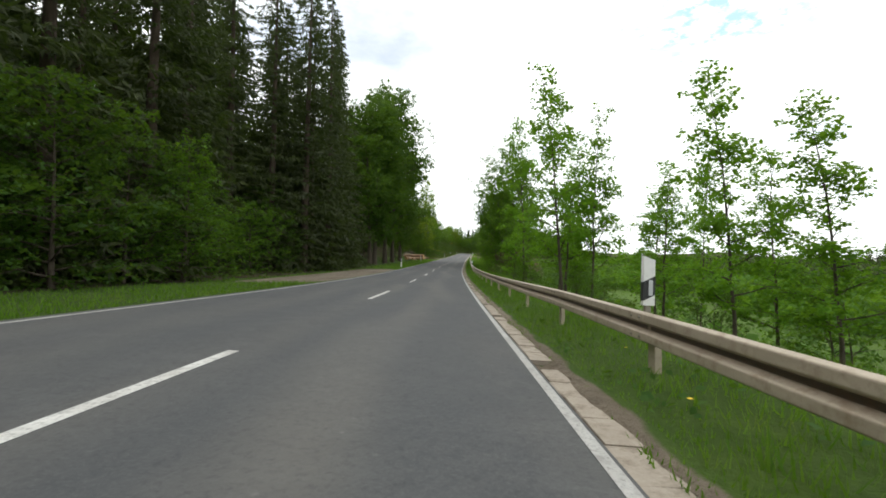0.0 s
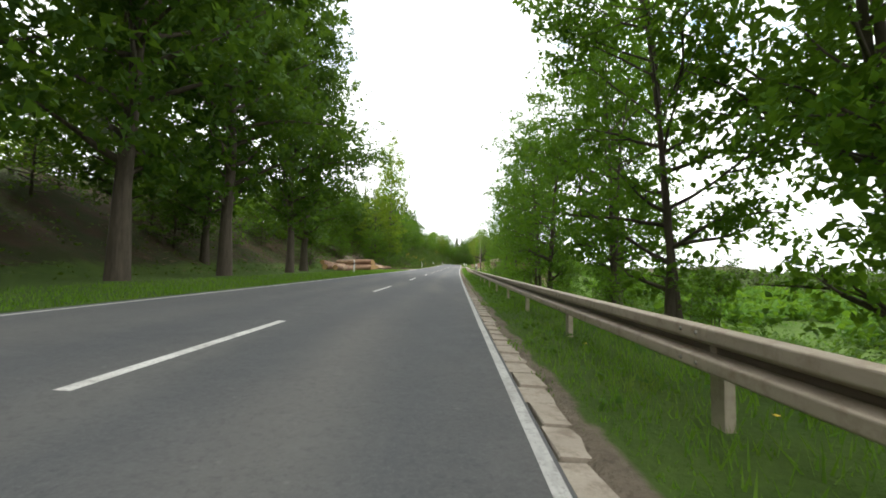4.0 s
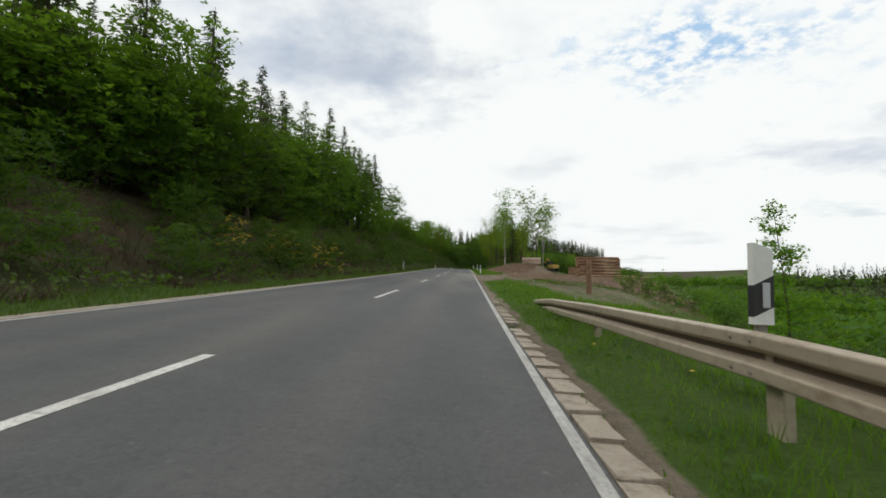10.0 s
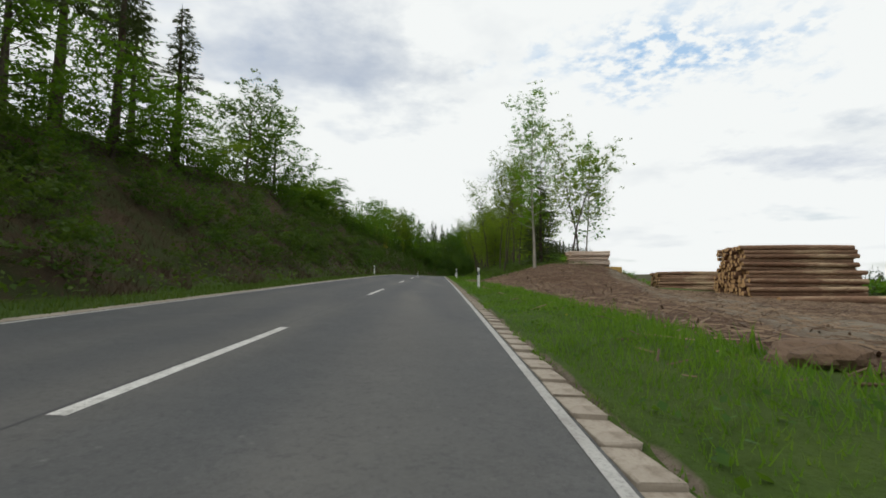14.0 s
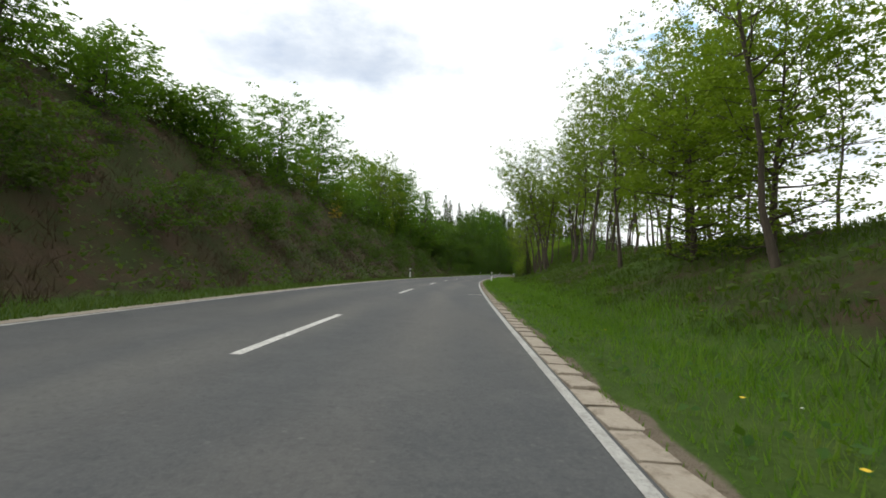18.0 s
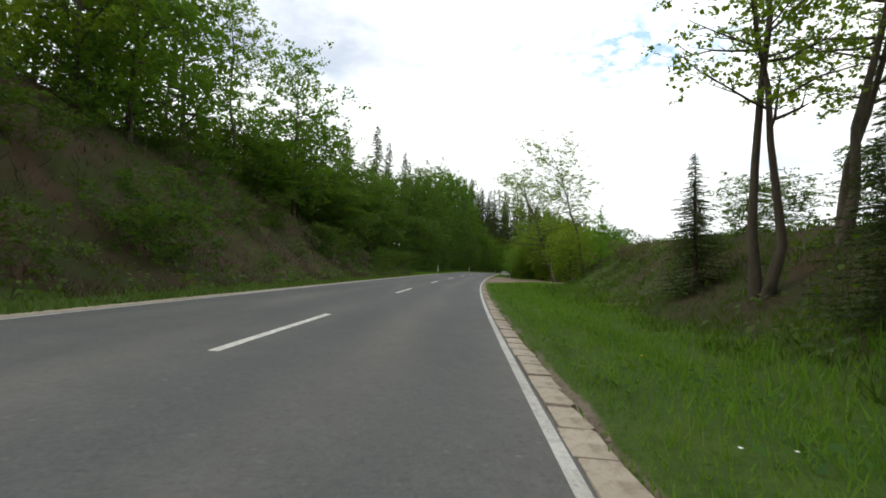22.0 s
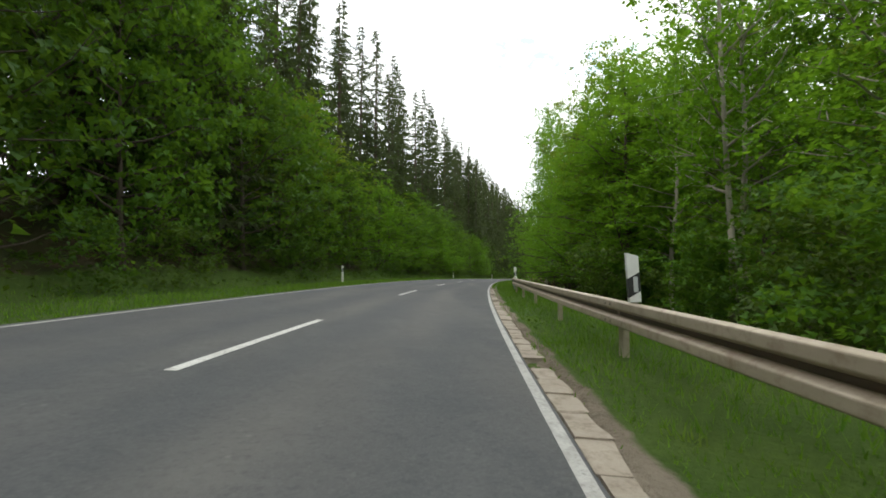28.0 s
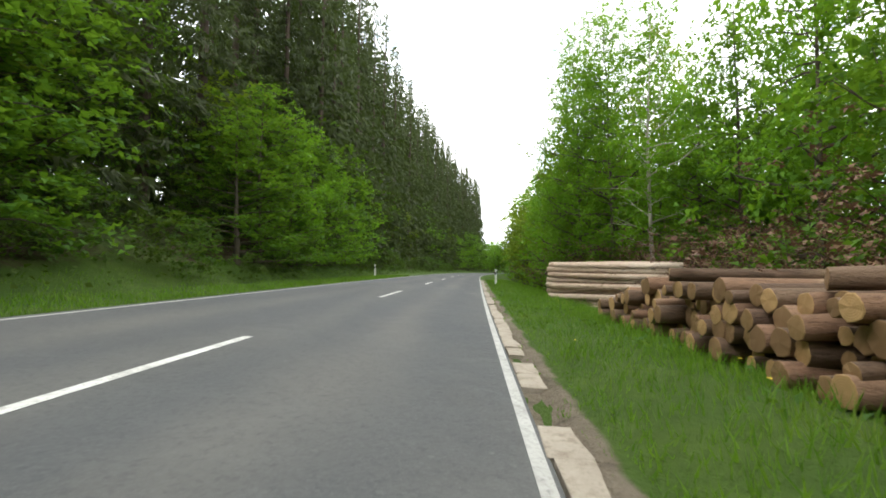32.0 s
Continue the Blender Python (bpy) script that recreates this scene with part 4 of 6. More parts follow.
    for s, u, top in ((242.3, -14.2, 16.6), (248, -14.0, 15.8), (255, -15.5, 10), (259, -14.5, 10.5), (263, -15.5, 11.5), (269, -14.5, 13.5), (273, -15, 14), (281, -15, 11), (286, -14.5, 10.5), (292, -15.5, 10.5), (299, -13.6, 15.2), (308, -14.0, 16.8), (311.5, -15.2, 14), (320.5, -16.0, 13)):
        pick(GROVE + DARK[:1]).set(s, u, group="trees on the bank's crest", top=top, wide=j(0.85, 1.1))
    for s in range(326, 352, 4):
        for u in (-14, -18.5):
            pick(GROVE + LIGHT + OAK).set(s + j(-1.5, 1.5), u + j(-1, 1), group="trees on the bank's crest", top=(j(11, 13) if s < 327 else j(16, 19.5)) - 0.3 * (u + 14), wide=j(0.95, 1.2))
    for s in range(250, 366, 6):
        pick(LIGHT + GROVE).set(s + j(-2, 2), -12.5 + j(-1.5, 0.8), j(0.3, 0.5), group="low trees on the bank")
    places = [(s + j(-1.5, 1.5), -j(6.3, 17), j(0.3, 1.0)) for s in range(126, 366, 3) for _ in range(7 if s > 150 else 3)]
    places += [(s + j(-2, 2), -j(6.9, 8.6), j(0.5, 1.1)) for s in range(366, 640, 3)]
    thicket("bank_scrub", SCRUB, places, "dense dark scrub and brambles on the bank")
    places = [(s + j(-1, 1), j(6.6, 11.5), j(0.5, 1.3)) for s in range(384, 456, 2) for _ in range(2)]
    thicket("valley_thicket", [SHRUB[0], SHRUB[2], SCRUB[1]], places, "leafy green thicket behind the guardrail")
    places = [(j(146, 184), j(8, 48), j(0.3, 0.7)) for _ in range(300)]
    places = [p for p in places if p[1] > np.interp(p[0], [146, 158, 172, 184], [8, 13, 15, 24])] + [(j(-10, 150), j(12, 46), j(0.4, 0.95)) for _ in range(300)]
    places += [(j(178, 216), j(33, 44), j(0.8, 1.4)) for _ in range(70)]
    thicket("slope_thicket", [SHRUB[0], SHRUB[2], SHRUB[2]] + SCRUB, places, "green bushes covering the slope below the road")
    for s, u in ((171.2, -8.0), (172.4, -8.4), (175.2, -6.9), (168, -9.5), (306, -11.5)):
        BROOM.set(s, u, j(0.9, 1.2), group="broom bushes")
    # wood on the bank side towards the end
    for s in range(352, 640, 4):
        if s < 372:
            front, back = (7, 9), (10, 13) if s < 364 else (12, 15)
        elif s < 400:
            front, back = (8, 10), (12, 15)
        elif s < 424:
            front, back = (9, 13), (16, 22)
        elif s < 456:
            front, back = (9, 14), (19, 25)
        else:
            front, back = (7.5, 12), (9, 14)
        if s < 564 and not 530 < s < 535:
            pick(DARK if s < 440 else DARK + BEECH[2:] + GROVE if s < 468 else BEECH + GROVE[:1]).set(s + j(-1.5, 1.5), (-11.6 if s < 392 else -8.9) + j(-1, 0.4), group="roadside wood", top=j(*front), wide=j(0.8, 1.1))
        pick(DARK + GROVE[:1] if s < 440 else GROVE + DARK + LIGHT).set(s + j(-1.5, 1.5), (-14.5 if s < 392 else -12.5) + j(-1, 1), group="roadside wood", top=j(*back), wide=j(1.0, 1.35))
        if s % 8 == 0 and s > 384:
            for u in (-17, -23):
                pick(SPRUCE).set(s + j(-2, 2), u + j(-2, 2), group="spruces behind the wood", top=(j(20, 25) if s < 436 else j(26, 31)), wide=0.95)
    for s in range(444, 700, 4):
        pick(SPRUCE[::2]).set(s + j(-1.2, 1.2), -12.4 + j(-0.8, 0.8), group="roadside spruces", top=np.interp(s, [440, 480, 508, 532, 560, 620], [26, 29, 33.5, 34.5, 35, 38]) * j(0.92, 1.05), wide=j(1.0, 1.2))
    for s in range(548, 690, 4):
        pick(SPRUCE[::2]).set(s + j(-1, 1), -15.6 + j(-0.8, 0.8), group="roadside spruces", top=j(34, 39), wide=j(1.1, 1.3))
        for u in (-10.4,):
            pick(SPRUCE).set(s + j(-1, 1), u + j(-0.6, 0.6), group="roadside spruces", top=j(32, 37), wide=j(0.95, 1.15))
    # valley side, before the landing
    for s, u, top, wide in ((5.5, 9.0, 3.0, 0.5), (7.4, 7.7, 3.5, 0.55), (8.7, 7.0, 4.5, 0.6), (10.0, 8.6, 3.4, 0.6), (12.5, 7.5, 3.4, 0.6), (15, 8.4, 4.2, 0.6), (21.7, 7.2, 10.2, 1.25), (22.2, 8.6, 8.5, 1.0), (25.5, 8.2, 7.2, 1.2), (29, 8.6, 6.6, 1.1), (33.3, 7.2, 11.3, 1.2), (39, 7.2, 4.2, 0.75), (42.5, 8.4, 3.0, 0.5), (17.5, 11, 5.5, 0.6)):
        pick(SAPLING).set(s, u, group="valley-side saplings", top=top, wide=wide)
    for s, u, top in ((36, 11.5, 5), (54.4, 10.4, 6.4), (57, 9.4, 7.6), (59.5, 8.6, 6.5), (61.5, 9.7, 14.5), (63, 8.1, 12.5), (66, 10.4, 17.4), (70, 8.2, 13.5), (76, 8.4, 12), (84.5, 7.6, 12), (80, 10, 13), (90, 8.5, 11), (95.2, 8.4, 11), (100, 9.5, 11), (104, 8.6, 10.6), (109.4, 7.8, 8.8), (112, 8.8, 9.6), (116, 7.6, 6)):
        pick(YOUNG).set(s, u, group="valley-side trees", top=top, wide=max(0.45, top / 12.5))
    PURPLE.set(51.6, 8.4, top=1.7, wide=1.25)
    for plant in SCRUB:
        plant.finest = 1
    SAPLING[1].set(143, 8.0, top=3.9, wide=0.6, label="bushy maple sapling below the guardrail")
    SAPLING[2].set(137.7, 8.0, top=3.2, wide=0.3)
    SPARE.set(128.5, 6.2, top=11.0, wide=1.05)
    for s, u, k in ((134, 7.5, 0.5), (150.4, 5.9, 0.24), (127.2, 11.4, 0.78)):
        SAPLING[0].set(s, u, k, group="low saplings")
    for s in range(4, 150, 4):
        pick(SHRUB).set(s + j(-1, 1), j(6.4, 9.5), j(0.5, 0.95) * (0.42 if s > 116 else 0.62 if 34 < s < 56 else 0.85), group="shrubs below the guardrail")
    # copse past the landing, then the oaks on the mound
    BIRCH[0].set(243, 10.6, group="copse by the landing", top=16.5, wide=1.1)
    for s, u, top in ((256.5, 13.5, 8), (274, 10.6, 8.2), (277.5, 10.2, 8), (280.5, 11.4, 8.6)):
        pick(LIGHT + GROVE).set(s, u, group="copse by the landing", top=top, wide=j(0.9, 1.1))
    for s, u, top in ((262, 20.5, 18), (265, 22, 18.5), (259, 18.5, 14)):
        pick(BIRCH + OAK).set(s, u, group="tall trees behind the copse", top=top, wide=1.3)
    SPRUCE[0].set(250.5, 12.8, label="small dark spruce at the edge of the mound", top=12, wide=0.75)
    for s, u, top in ((253.5, 9.4, 12.5), (255.5, 11.5, 13.5), (258, 9.6, 13), (260.5, 10.8, 13)):
        pick(OAK[::2]).set(s, u, group="oaks on the mound", top=top, wide=0.7)
    for s in range(264, 336, 4):
        tall = np.interp(s, [257, 264, 274, 290, 312, 336], [12, 13.5, 11, 12.5, 12.5, 12])
        for u in (10.4, 14.6, 19.0) if s > 282 else (10.8, 16.0) if s % 8 == 0 else ():
            pick(OAK).set(s + j(-1.2, 1.2), u + j(-1.2, 1.5), group="oaks on the mound", top=tall * j(0.85, 1.1) + 0.12 * (u - 10), wide=j(0.72, 0.98))
    SPRUCE[2].set(335, 9.2, label="small spruce on the mound", top=4.6, wide=0.30)
    SPRUCE[2].set(328, 8.8, label="small spruce on the mound", top=3.8, wide=0.34)
    SPRUCE[0].set(337.6, 10.4, label="small spruce on the mound", top=4.2, wide=0.28)
    for s, u, top in ((314.6, 9.1, 11.5), (316.6, 10.6, 12), (311, 9.4, 11), (305.4, 9.2, 11.5)):
        OAK[0].set(s, u, group="oaks on the mound", top=top, wide=0.95, turn=j(-20, 20), label="leaning oak with a bent bare trunk on the mound")
    for s, u, top in ((334, 14, 4.6), (338, 13.4, 4.4), (342, 14.6, 5.0), (330, 14.5, 5)):
        pick(DARK).set(s, u, group="bushes on the mound", top=top, wide=0.4, label="dark leafy bush on the mound")
    OAK[1].set(332, 10.6, top=13, wide=1.05, turn=0, group="oaks on the mound")
    GROVE[1].set(356, -11.8, group="trees on the bank's crest", top=17, wide=1.1)
    OAK[0].set(353, 9.9, label="slim leaning oak above the track junction", top=8.9, wide=0.85, turn=0)
    for s, u, top in ((351.5, 8.6, 3.4), (353.8, 9.0, 4.0), (355.4, 9.8, 4.2)):
        pick(LIGHT).set(s, u, group="bushes by the track", top=top, wide=0.55)
    for s, u, size in ((346, 10.5, 0.28), (349, 11.0, 0.3), (343, 10.4, 0.28), (350.5, 9.9, 0.3), (340, 10.8, 0.3), (347.5, 12.0, 0.25)):
        BRUSH.set(s, u, size, group="dry growth on the mound", label="dry brown bramble growth on the mound")
    SAPLING[1].set(345.5, 9.2, top=4.4, wide=0.40)
    SAPLING[2].set(350.5, 10.3, top=4.3, wide=0.26)
    # the big oak by the track and the wood after it
    BIG_OAK.set(369, 9.8, top=10.2, wide=1.0, turn=0)
    for s, u, k in ((371, 8.8, 0.5), (374, 9.4, 0.5), (376, 8.6, 0.45), (380, 7.8, 0.5), (384, 8.4, 0.55), (388, 8.0, 0.6), (372, 11.4, 0.6), (370.5, 9.8, 0.62), (373, 10.4, 0.7), (376.5, 10.8, 0.7), (369.5, 11.6, 0.4), (374.6, 6.7, 0.40), (375.5, 7.7, 0.46), (374.2, 8.9, 0.5), (373.4, 10, 0.5), (372.4, 11.2, 0.46), (378, 6.9, 0.42), (382, 6.9, 0.45), (386, 7.0, 0.45), (376, 6.0, 0.34), (379.5, 5.9, 0.36), (377, 8.2, 0.56), (379, 9.6, 0.62)):
        pick(LIGHT + GROVE).set(s, u, k, group="bushes by the track")
    for s in range(392, 462, 5):
        for u in (9.9, 13.8):
            pick(SAPLING + BIRCH if 426 < s < 449 and u < 12 else LIGHT + LIGHT + SAPLING).set(s + j(-1.5, 1.5), u + j(-1, 1), group="valley-side wood", top=np.interp(s, [392, 410, 430, 462], [7, 9, 11, 12]) * j(0.8, 1.15), wide=j(0.9, 1.1))
    for s in range(704, 716, 4):
        for u in range(-10, 14, 3):
            pick(GROVE + BEECH).set(s + j(-1, 1), u + j(-1, 1), group="trees where the road bends away", top=j(10, 14), wide=j(1, 1.2))
    for s in range(644, 700, 5):
        for u in (-9.5, 9.5):
            pick(GROVE + BEECH).set(s + j(-1, 1), u + j(-1, 1), group="trees where the road bends away", top=j(10, 14), wide=j(1, 1.2))
    for s, u in ((178, 13.5), (179.5, 15), (181, 14.2), (182, 16.5), (183.5, 18), (176, 15.5), (185, 20), (180, 18.5), (187, 22.5), (184, 21.5), (189, 25.5)):
        pick(SHRUB).set(s, u, j(0.5, 0.8), group="shrubs at the landing's rim", label="leafy green shrub at the rim of the landing")
    for s, u, top in ((436, 12, 7), (441, 12.4, 8), (446, 12, 9)):
        pick(GROVE).set(s, u, group="valley-side wood", top=top, wide=0.8)
    BIRCH[1].set(426.5, 6.15, top=11.8, wide=1.3)
    LIGHT[1].set(425, 10.8, group="valley-side wood", top=12.5, wide=1.0)
    BIRCH[0].set(443, 9.6, top=17, wide=1.0)
    BIRCH[0].set(497, 8.7, top=15, wide=1.0)
    for k, (s, u) in enumerate(((57, -20), (60.5, -23), (63, -19.5), (66, -24), (69, -20.5), (73, -23.5))):
        DARK[k % 2].set(s, u, group="trees behind the maples", top=13 + 1.5 * (k % 3), wide=1.2)
    for s, u, top in ((475, 8.7, 17), (482.5, 8.5, 18), (541.5, 10.2, 15), (548, 9.2, 17)):
        TALL_BEECH[0].set(s, u, group="beech wood", top=top, wide=0.8)
    for s in range(452, 514, 4):
        for u in (10.3, 14.2, 18.5):
            pick(TALL_BEECH).set(s + j(-1, 1), u + j(-0.6, 0.8), group="beech wood", top=j(10.5, 14), wide=j(0.9, 1.1))
    for s in range(450, 700, 6):
        for u in (22, 27):
            pick(DARK + GROVE).set(s + j(-2, 2), u + j(-1.5, 1.5), group="wood behind the beeches", top=j(9, 13), wide=j(1.1, 1.4), label="dark leafy tree deep in the wood")
    for s in range(518, 640, 5):
        for u in (9.8, 14.5, 19):
            if s < 538 and u < 12:
                continue
            pick(BEECH + BIRCH + LIGHT).set(s + j(-1.5, 1.5), u + j(-1, 1), group="wood behind the log pile", top=j(10, 14) + (3 if u > 12 else 0), wide=j(0.9, 1.15))
    for s, u in ((541, 9.5), (537, 11), (531, 12), (545, 8.5), (526, 12), (521, 13), (528.5, 11), (534, 10.5), (523.5, 11.4)):
        BRUSH.set(s, u, j(1.0, 1.7), group="dead brushwood")


trees_plan()


# ---- guardrails ----
def beam_mesh(mat, length=4.0):
    """A steel beam with two ridges and a groove between them, along the road."""
    front = [(0.062, 0.306), (0.050, 0.311), (0.010, 0.299), (0.003, 0.293), (0.0, 0.284), (0.0, 0.222), (0.003, 0.213), (0.012, 0.206), (0.074, 0.178), (0.080, 0.170), (0.080, 0.142), (0.074, 0.134), (0.012, 0.106), (0.003, 0.099), (0.0, 0.090), (0.0, 0.028), (0.003, 0.019), (0.010, 0.013), (0.050, 0.001), (0.062, 0.006)]
    loop = front + [(u + 0.007, z) for u, z in reversed(front)]
    verts = [(u, y, z) for y in np.linspace(-length / 2 - 0.06, length / 2 + 0.06, 3) for u, z in loop]
    n = len(loop)
    faces = [(i * n + k, i * n + (k + 1) % n, (i + 1) * n + (k + 1) % n, (i + 1) * n + k) for i in range(2) for k in range(n)]
    # the deepest faces of the groove take a darker brown steel
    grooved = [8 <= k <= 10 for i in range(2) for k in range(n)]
    return mesh_of("beam", verts, faces, [mat, GROOVE_STEEL], False, grooved)


def rail_post_mesh(mat):
    bm = bmesh.new()
    box_bm(bm, (0.012, 0.16, 0.95), (0.10, 0, -0.28), 0.003)
    box_bm(bm, (0.06, 0.008, 0.95), (0.135, -0.076, -0.28), 0.002)
    box_bm(bm, (0.06, 0.008, 0.95), (0.135, 0.076, -0.28), 0.002)
    box_bm(bm, (0.03, 0.07, 0.05), (0.088, 0, 0.155), 0.004)
    return bm_mesh("post", bm, [mat])


def bolt_mesh():
    bm = bmesh.new()
    bmesh.ops.create_cone(bm, cap_ends=True, segments=6, radius1=0.017, radius2=0.012, depth=0.014)
    bmesh.ops.rotate(bm, cent=(0, 0, 0), matrix=Matrix.Rotation(radians(-90), 3, "Y"), verts=bm.verts)
    return bm_mesh("bolt", bm, [BOLT])


def guardrail(spans, label):
    """Spans of (along, right, height of the beam's foot over the road's middle, material)."""
    root = new("guardrail")
    root.matrix_basis = stand(spans[0][0], spans[0][1], 0)
    back = root.matrix_basis.inverted()
    beams, posts, bolt = {}, {}, bolt_mesh()
    for (s0, u0, z0, mat), (s1, u1, z1, _) in zip(spans, spans[1:]):
        a, b = Vector(spot(s0, u0, z0)), Vector(spot(s1, u1, z1))
        d = b - a
        m = Matrix.Translation((a + b) / 2) @ Matrix.Rotation(math.atan2(-d.x, d.y), 4, "Z") @ Matrix.Rotation(math.asin(d.z / d.length), 4, "X") @ Matrix.Diagonal((1, d.length / 4.0, 1, 1))
        if mat.name not in beams:
            beams[mat.name], posts[mat.name] = beam_mesh(mat), rail_post_mesh(mat)
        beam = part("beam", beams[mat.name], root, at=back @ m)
        for dz in (0.055, 0.255):
            for dy in (-1.93, -1.72):
                part("bolt", bolt, beam, at=Matrix.Translation((-0.006, dy, dz)))
        part("post", posts[mat.name], root, at=back @ Matrix.Translation(spot(s0, u0, z0)) @ Matrix.Rotation(heading(s0), 4, "Z"))
    return tagged(root, label, "guardrail")


first = [(s, 4.2, 0.20 - 0.13 * max(0.0, min(1.0, (8 - s) / 6)), RAIL_OLD) for s in np.arange(-18.4, 145, 4.0)] + [(148.2, 4.22, 0.17, RAIL_OLD), (152.3, 4.25, 0.02, RAIL_OLD), (156, 4.3, -0.16, RAIL_OLD), (159, 4.35, -0.40, RAIL_OLD)]
guardrail(first, "weathered beige steel guardrail sunk into the grass at its end")
second = [(375, 5.3, 0.14, RAIL_NEW), (379, 4.75, 0.17, RAIL_NEW), (383, 4.4, 0.19, RAIL_NEW)] + [(s, 4.2, 0.20, RAIL_NEW if s < 425 else RAIL_OLD) for s in np.arange(387.3, 452, 4.0)]
second += [(455, 4.3, 0.16, RAIL_NEW), (459, 4.5, -0.05, RAIL_NEW), (462, 4.7, -0.36, RAIL_NEW)]
guardrail(second, "guardrail of grey galvanised and weathered beige steel beams")


# ---- delineator posts ----
def delineator(short=False):
    """Meshes of a white roadside post: body, slanted black band, reflector. Its front faces the traffic (-y)."""
    h0, h1 = (0.58, 1.08) if short else (-0.35, 1.02)
    outline = [(-0.06, -0.045), (0.06, -0.045), (0.06, 0.02), (0.03, 0.05), (-0.03, 0.05), (-0.06, 0.02)]
    n = len(outline)
    def shell(z0, z1, tilt0, tilt1, grow, mat, name):
        verts = [(x * grow, y * grow, z0 + tilt0 * x) for x, y in outline] + [(x * grow, y * grow, z1 + tilt1 * x) for x, y in outline]
        faces = [(k, (k + 1) % n, n + (k + 1) % n, n + k) for k in range(n)] + [tuple(range(n - 1, -1, -1)), tuple(range(n, 2 * n))]
        return mesh_of(name, verts, faces, [mat])
    body = shell(h0, h1, 0.0, -0.35, 1.0, POST_WHITE, "body")
    band = shell(0.66, 0.86, 0.55, 0.55, 1.035, POST_BLACK, "black_band")
    bm = bmesh.new()
    box_bm(bm, (0.045, 0.01, 0.16), (0.012, -0.051, 0.765), 0.003)
    glass = bm_mesh("reflector", bm, [REFLECTOR])
    bm = bmesh.new()
    if short:
        box_bm(bm, (0.06, 0.05, 0.10), (0, 0.0, 0.555), 0.004)
    bracket = bm_mesh("bracket", bm, [BOLT]) if short else (bm.free() or None)
    return body, band, glass, bracket


TALL, SHORT = delineator(), delineator(True)


def set_post(s, u, kind, lean, label):
    root = new("delineator_post")
    z = -0.06 if kind is SHORT else float(ground_z(s, u))
    root.matrix_basis = stand(s, u, z) @ pose(0, 0, 0, 0, lean, random.Random(int(s)).uniform(-6, 6))
    part("body", kind[0], root)
    part("black_band", kind[1], root)
    part("reflector", kind[2], root)
    if kind[3]:
        part("bracket", kind[3], root)
    tagged(root, label, "roadside post", "delineator posts")


for s, u, lean in ((55.6, -4.1, 0.5), (98.9, -6.2, 1), (148.9, -4.3, -0.5), (203.3, -5.6, 0), (252.5, -4.5, 0), (309.8, -4.4, 0.6), (392, -5.6, 0.3), (418.5, -4.5, 1.2), (458, -6.0, 0), (507.5, -6.4, 0.3), (556, -6.0, 0)):
    set_post(s, u, TALL, lean, "white plastic delineator post with black band in the verge")
for s, u, lean in ((202.3, 3.98, 0.3), (227, 4.3, 0.0), (252.4, 4.25, -1.2), (311.2, 4.13, 2.0), (503.7, 4.28, 2.0), (548, 4.1, 0)):
    set_post(s, u, TALL, lean, "white plastic delineator post with black band in the grass")
for s, lean in ((5.75, 1.5), (54.2, -6.5), (95.2, -2), (148.3, 1), (417.2, -5), (434.75, -3), (451.95, 0.5)):
    set_post(s, 4.30, SHORT, lean, "short white delineator post fixed on the guardrail")


# ---- felled logs ----
def log_meshes(length, radius, seed, bark, cut, sides=12):
    rng = np.random.default_rng(seed)
    ys = np.linspace(-length / 2, length / 2, 5)
    bend = rng.normal(size=2) * radius * 0.25
    verts, faces, ends = [], [], []
    lump = 1 + rng.normal(size=sides) * 0.045
    for i, y in enumerate(ys):
        k = i / 4
        r = radius * (1.06 - 0.14 * k) * lump * (1 + rng.normal(size=sides) * 0.015)
        for j in range(sides):
            a = 2 * math.pi * j / sides
            verts.append((bend[0] * math.sin(math.pi * k) + r[j] * math.cos(a), y + (rng.normal() * 0.004 if i in (0, 4) else 0), bend[1] * math.sin(math.pi * k) + r[j] * math.sin(a)))
    for i in range(4):
        for j in range(sides):
            a, b = i * sides + j, i * sides + (j + 1) % sides
            faces.append((a, a + sides, b + sides, b))
    body = mesh_of("log", verts, faces, [bark], smooth=True)
    for end in (0, 4):
        ring = [Vector(verts[end * sides + j]) for j in range(sides)]
        mid = sum(ring, Vector()) / sides
        push = Vector((0, -0.006 if end == 0 else 0.006, 0))
        vv = [mid + push * 2] + [mid + (p - mid) * 0.94 + push for p in ring] + ring
        ff = [(0, 1 + j, 1 + (j + 1) % sides) if end == 4 else (0, 1 + (j + 1) % sides, 1 + j) for j in range(sides)]
        ff += [(1 + j, 1 + sides + j, 1 + sides + (j + 1) % sides, 1 + (j + 1) % sides) if end == 4 else (1 + j, 1 + (j + 1) % sides, 1 + sides + (j + 1) % sides, 1 + sides + j) for j in range(sides)]
        ends.append(mesh_of("cut_end", vv, ff, [cut]))
    return body, ends


LOG_KINDS = {}


def lay_log(m, length, radius, seed, label, group, both=True, bark=LOG_BARK, cut=LOG_END):
    key = (round(length, 1), round(radius, 2), seed % 3, bark.name, cut.name)
    if key not in LOG_KINDS:
        LOG_KINDS[key] = log_meshes(key[0], key[1], seed % 3 + int(key[1] * 100), bark, cut)
    body, ends = LOG_KINDS[key]
    ob = new("log", body)
    ob.matrix_basis = m @ Matrix.Rotation(seed * 1.3, 4, "Y")
    for e in ends if both else ends[:1]:
        part("cut_end", e, ob, "pale sawn end grain")
    return tagged(ob, label, "log", group)


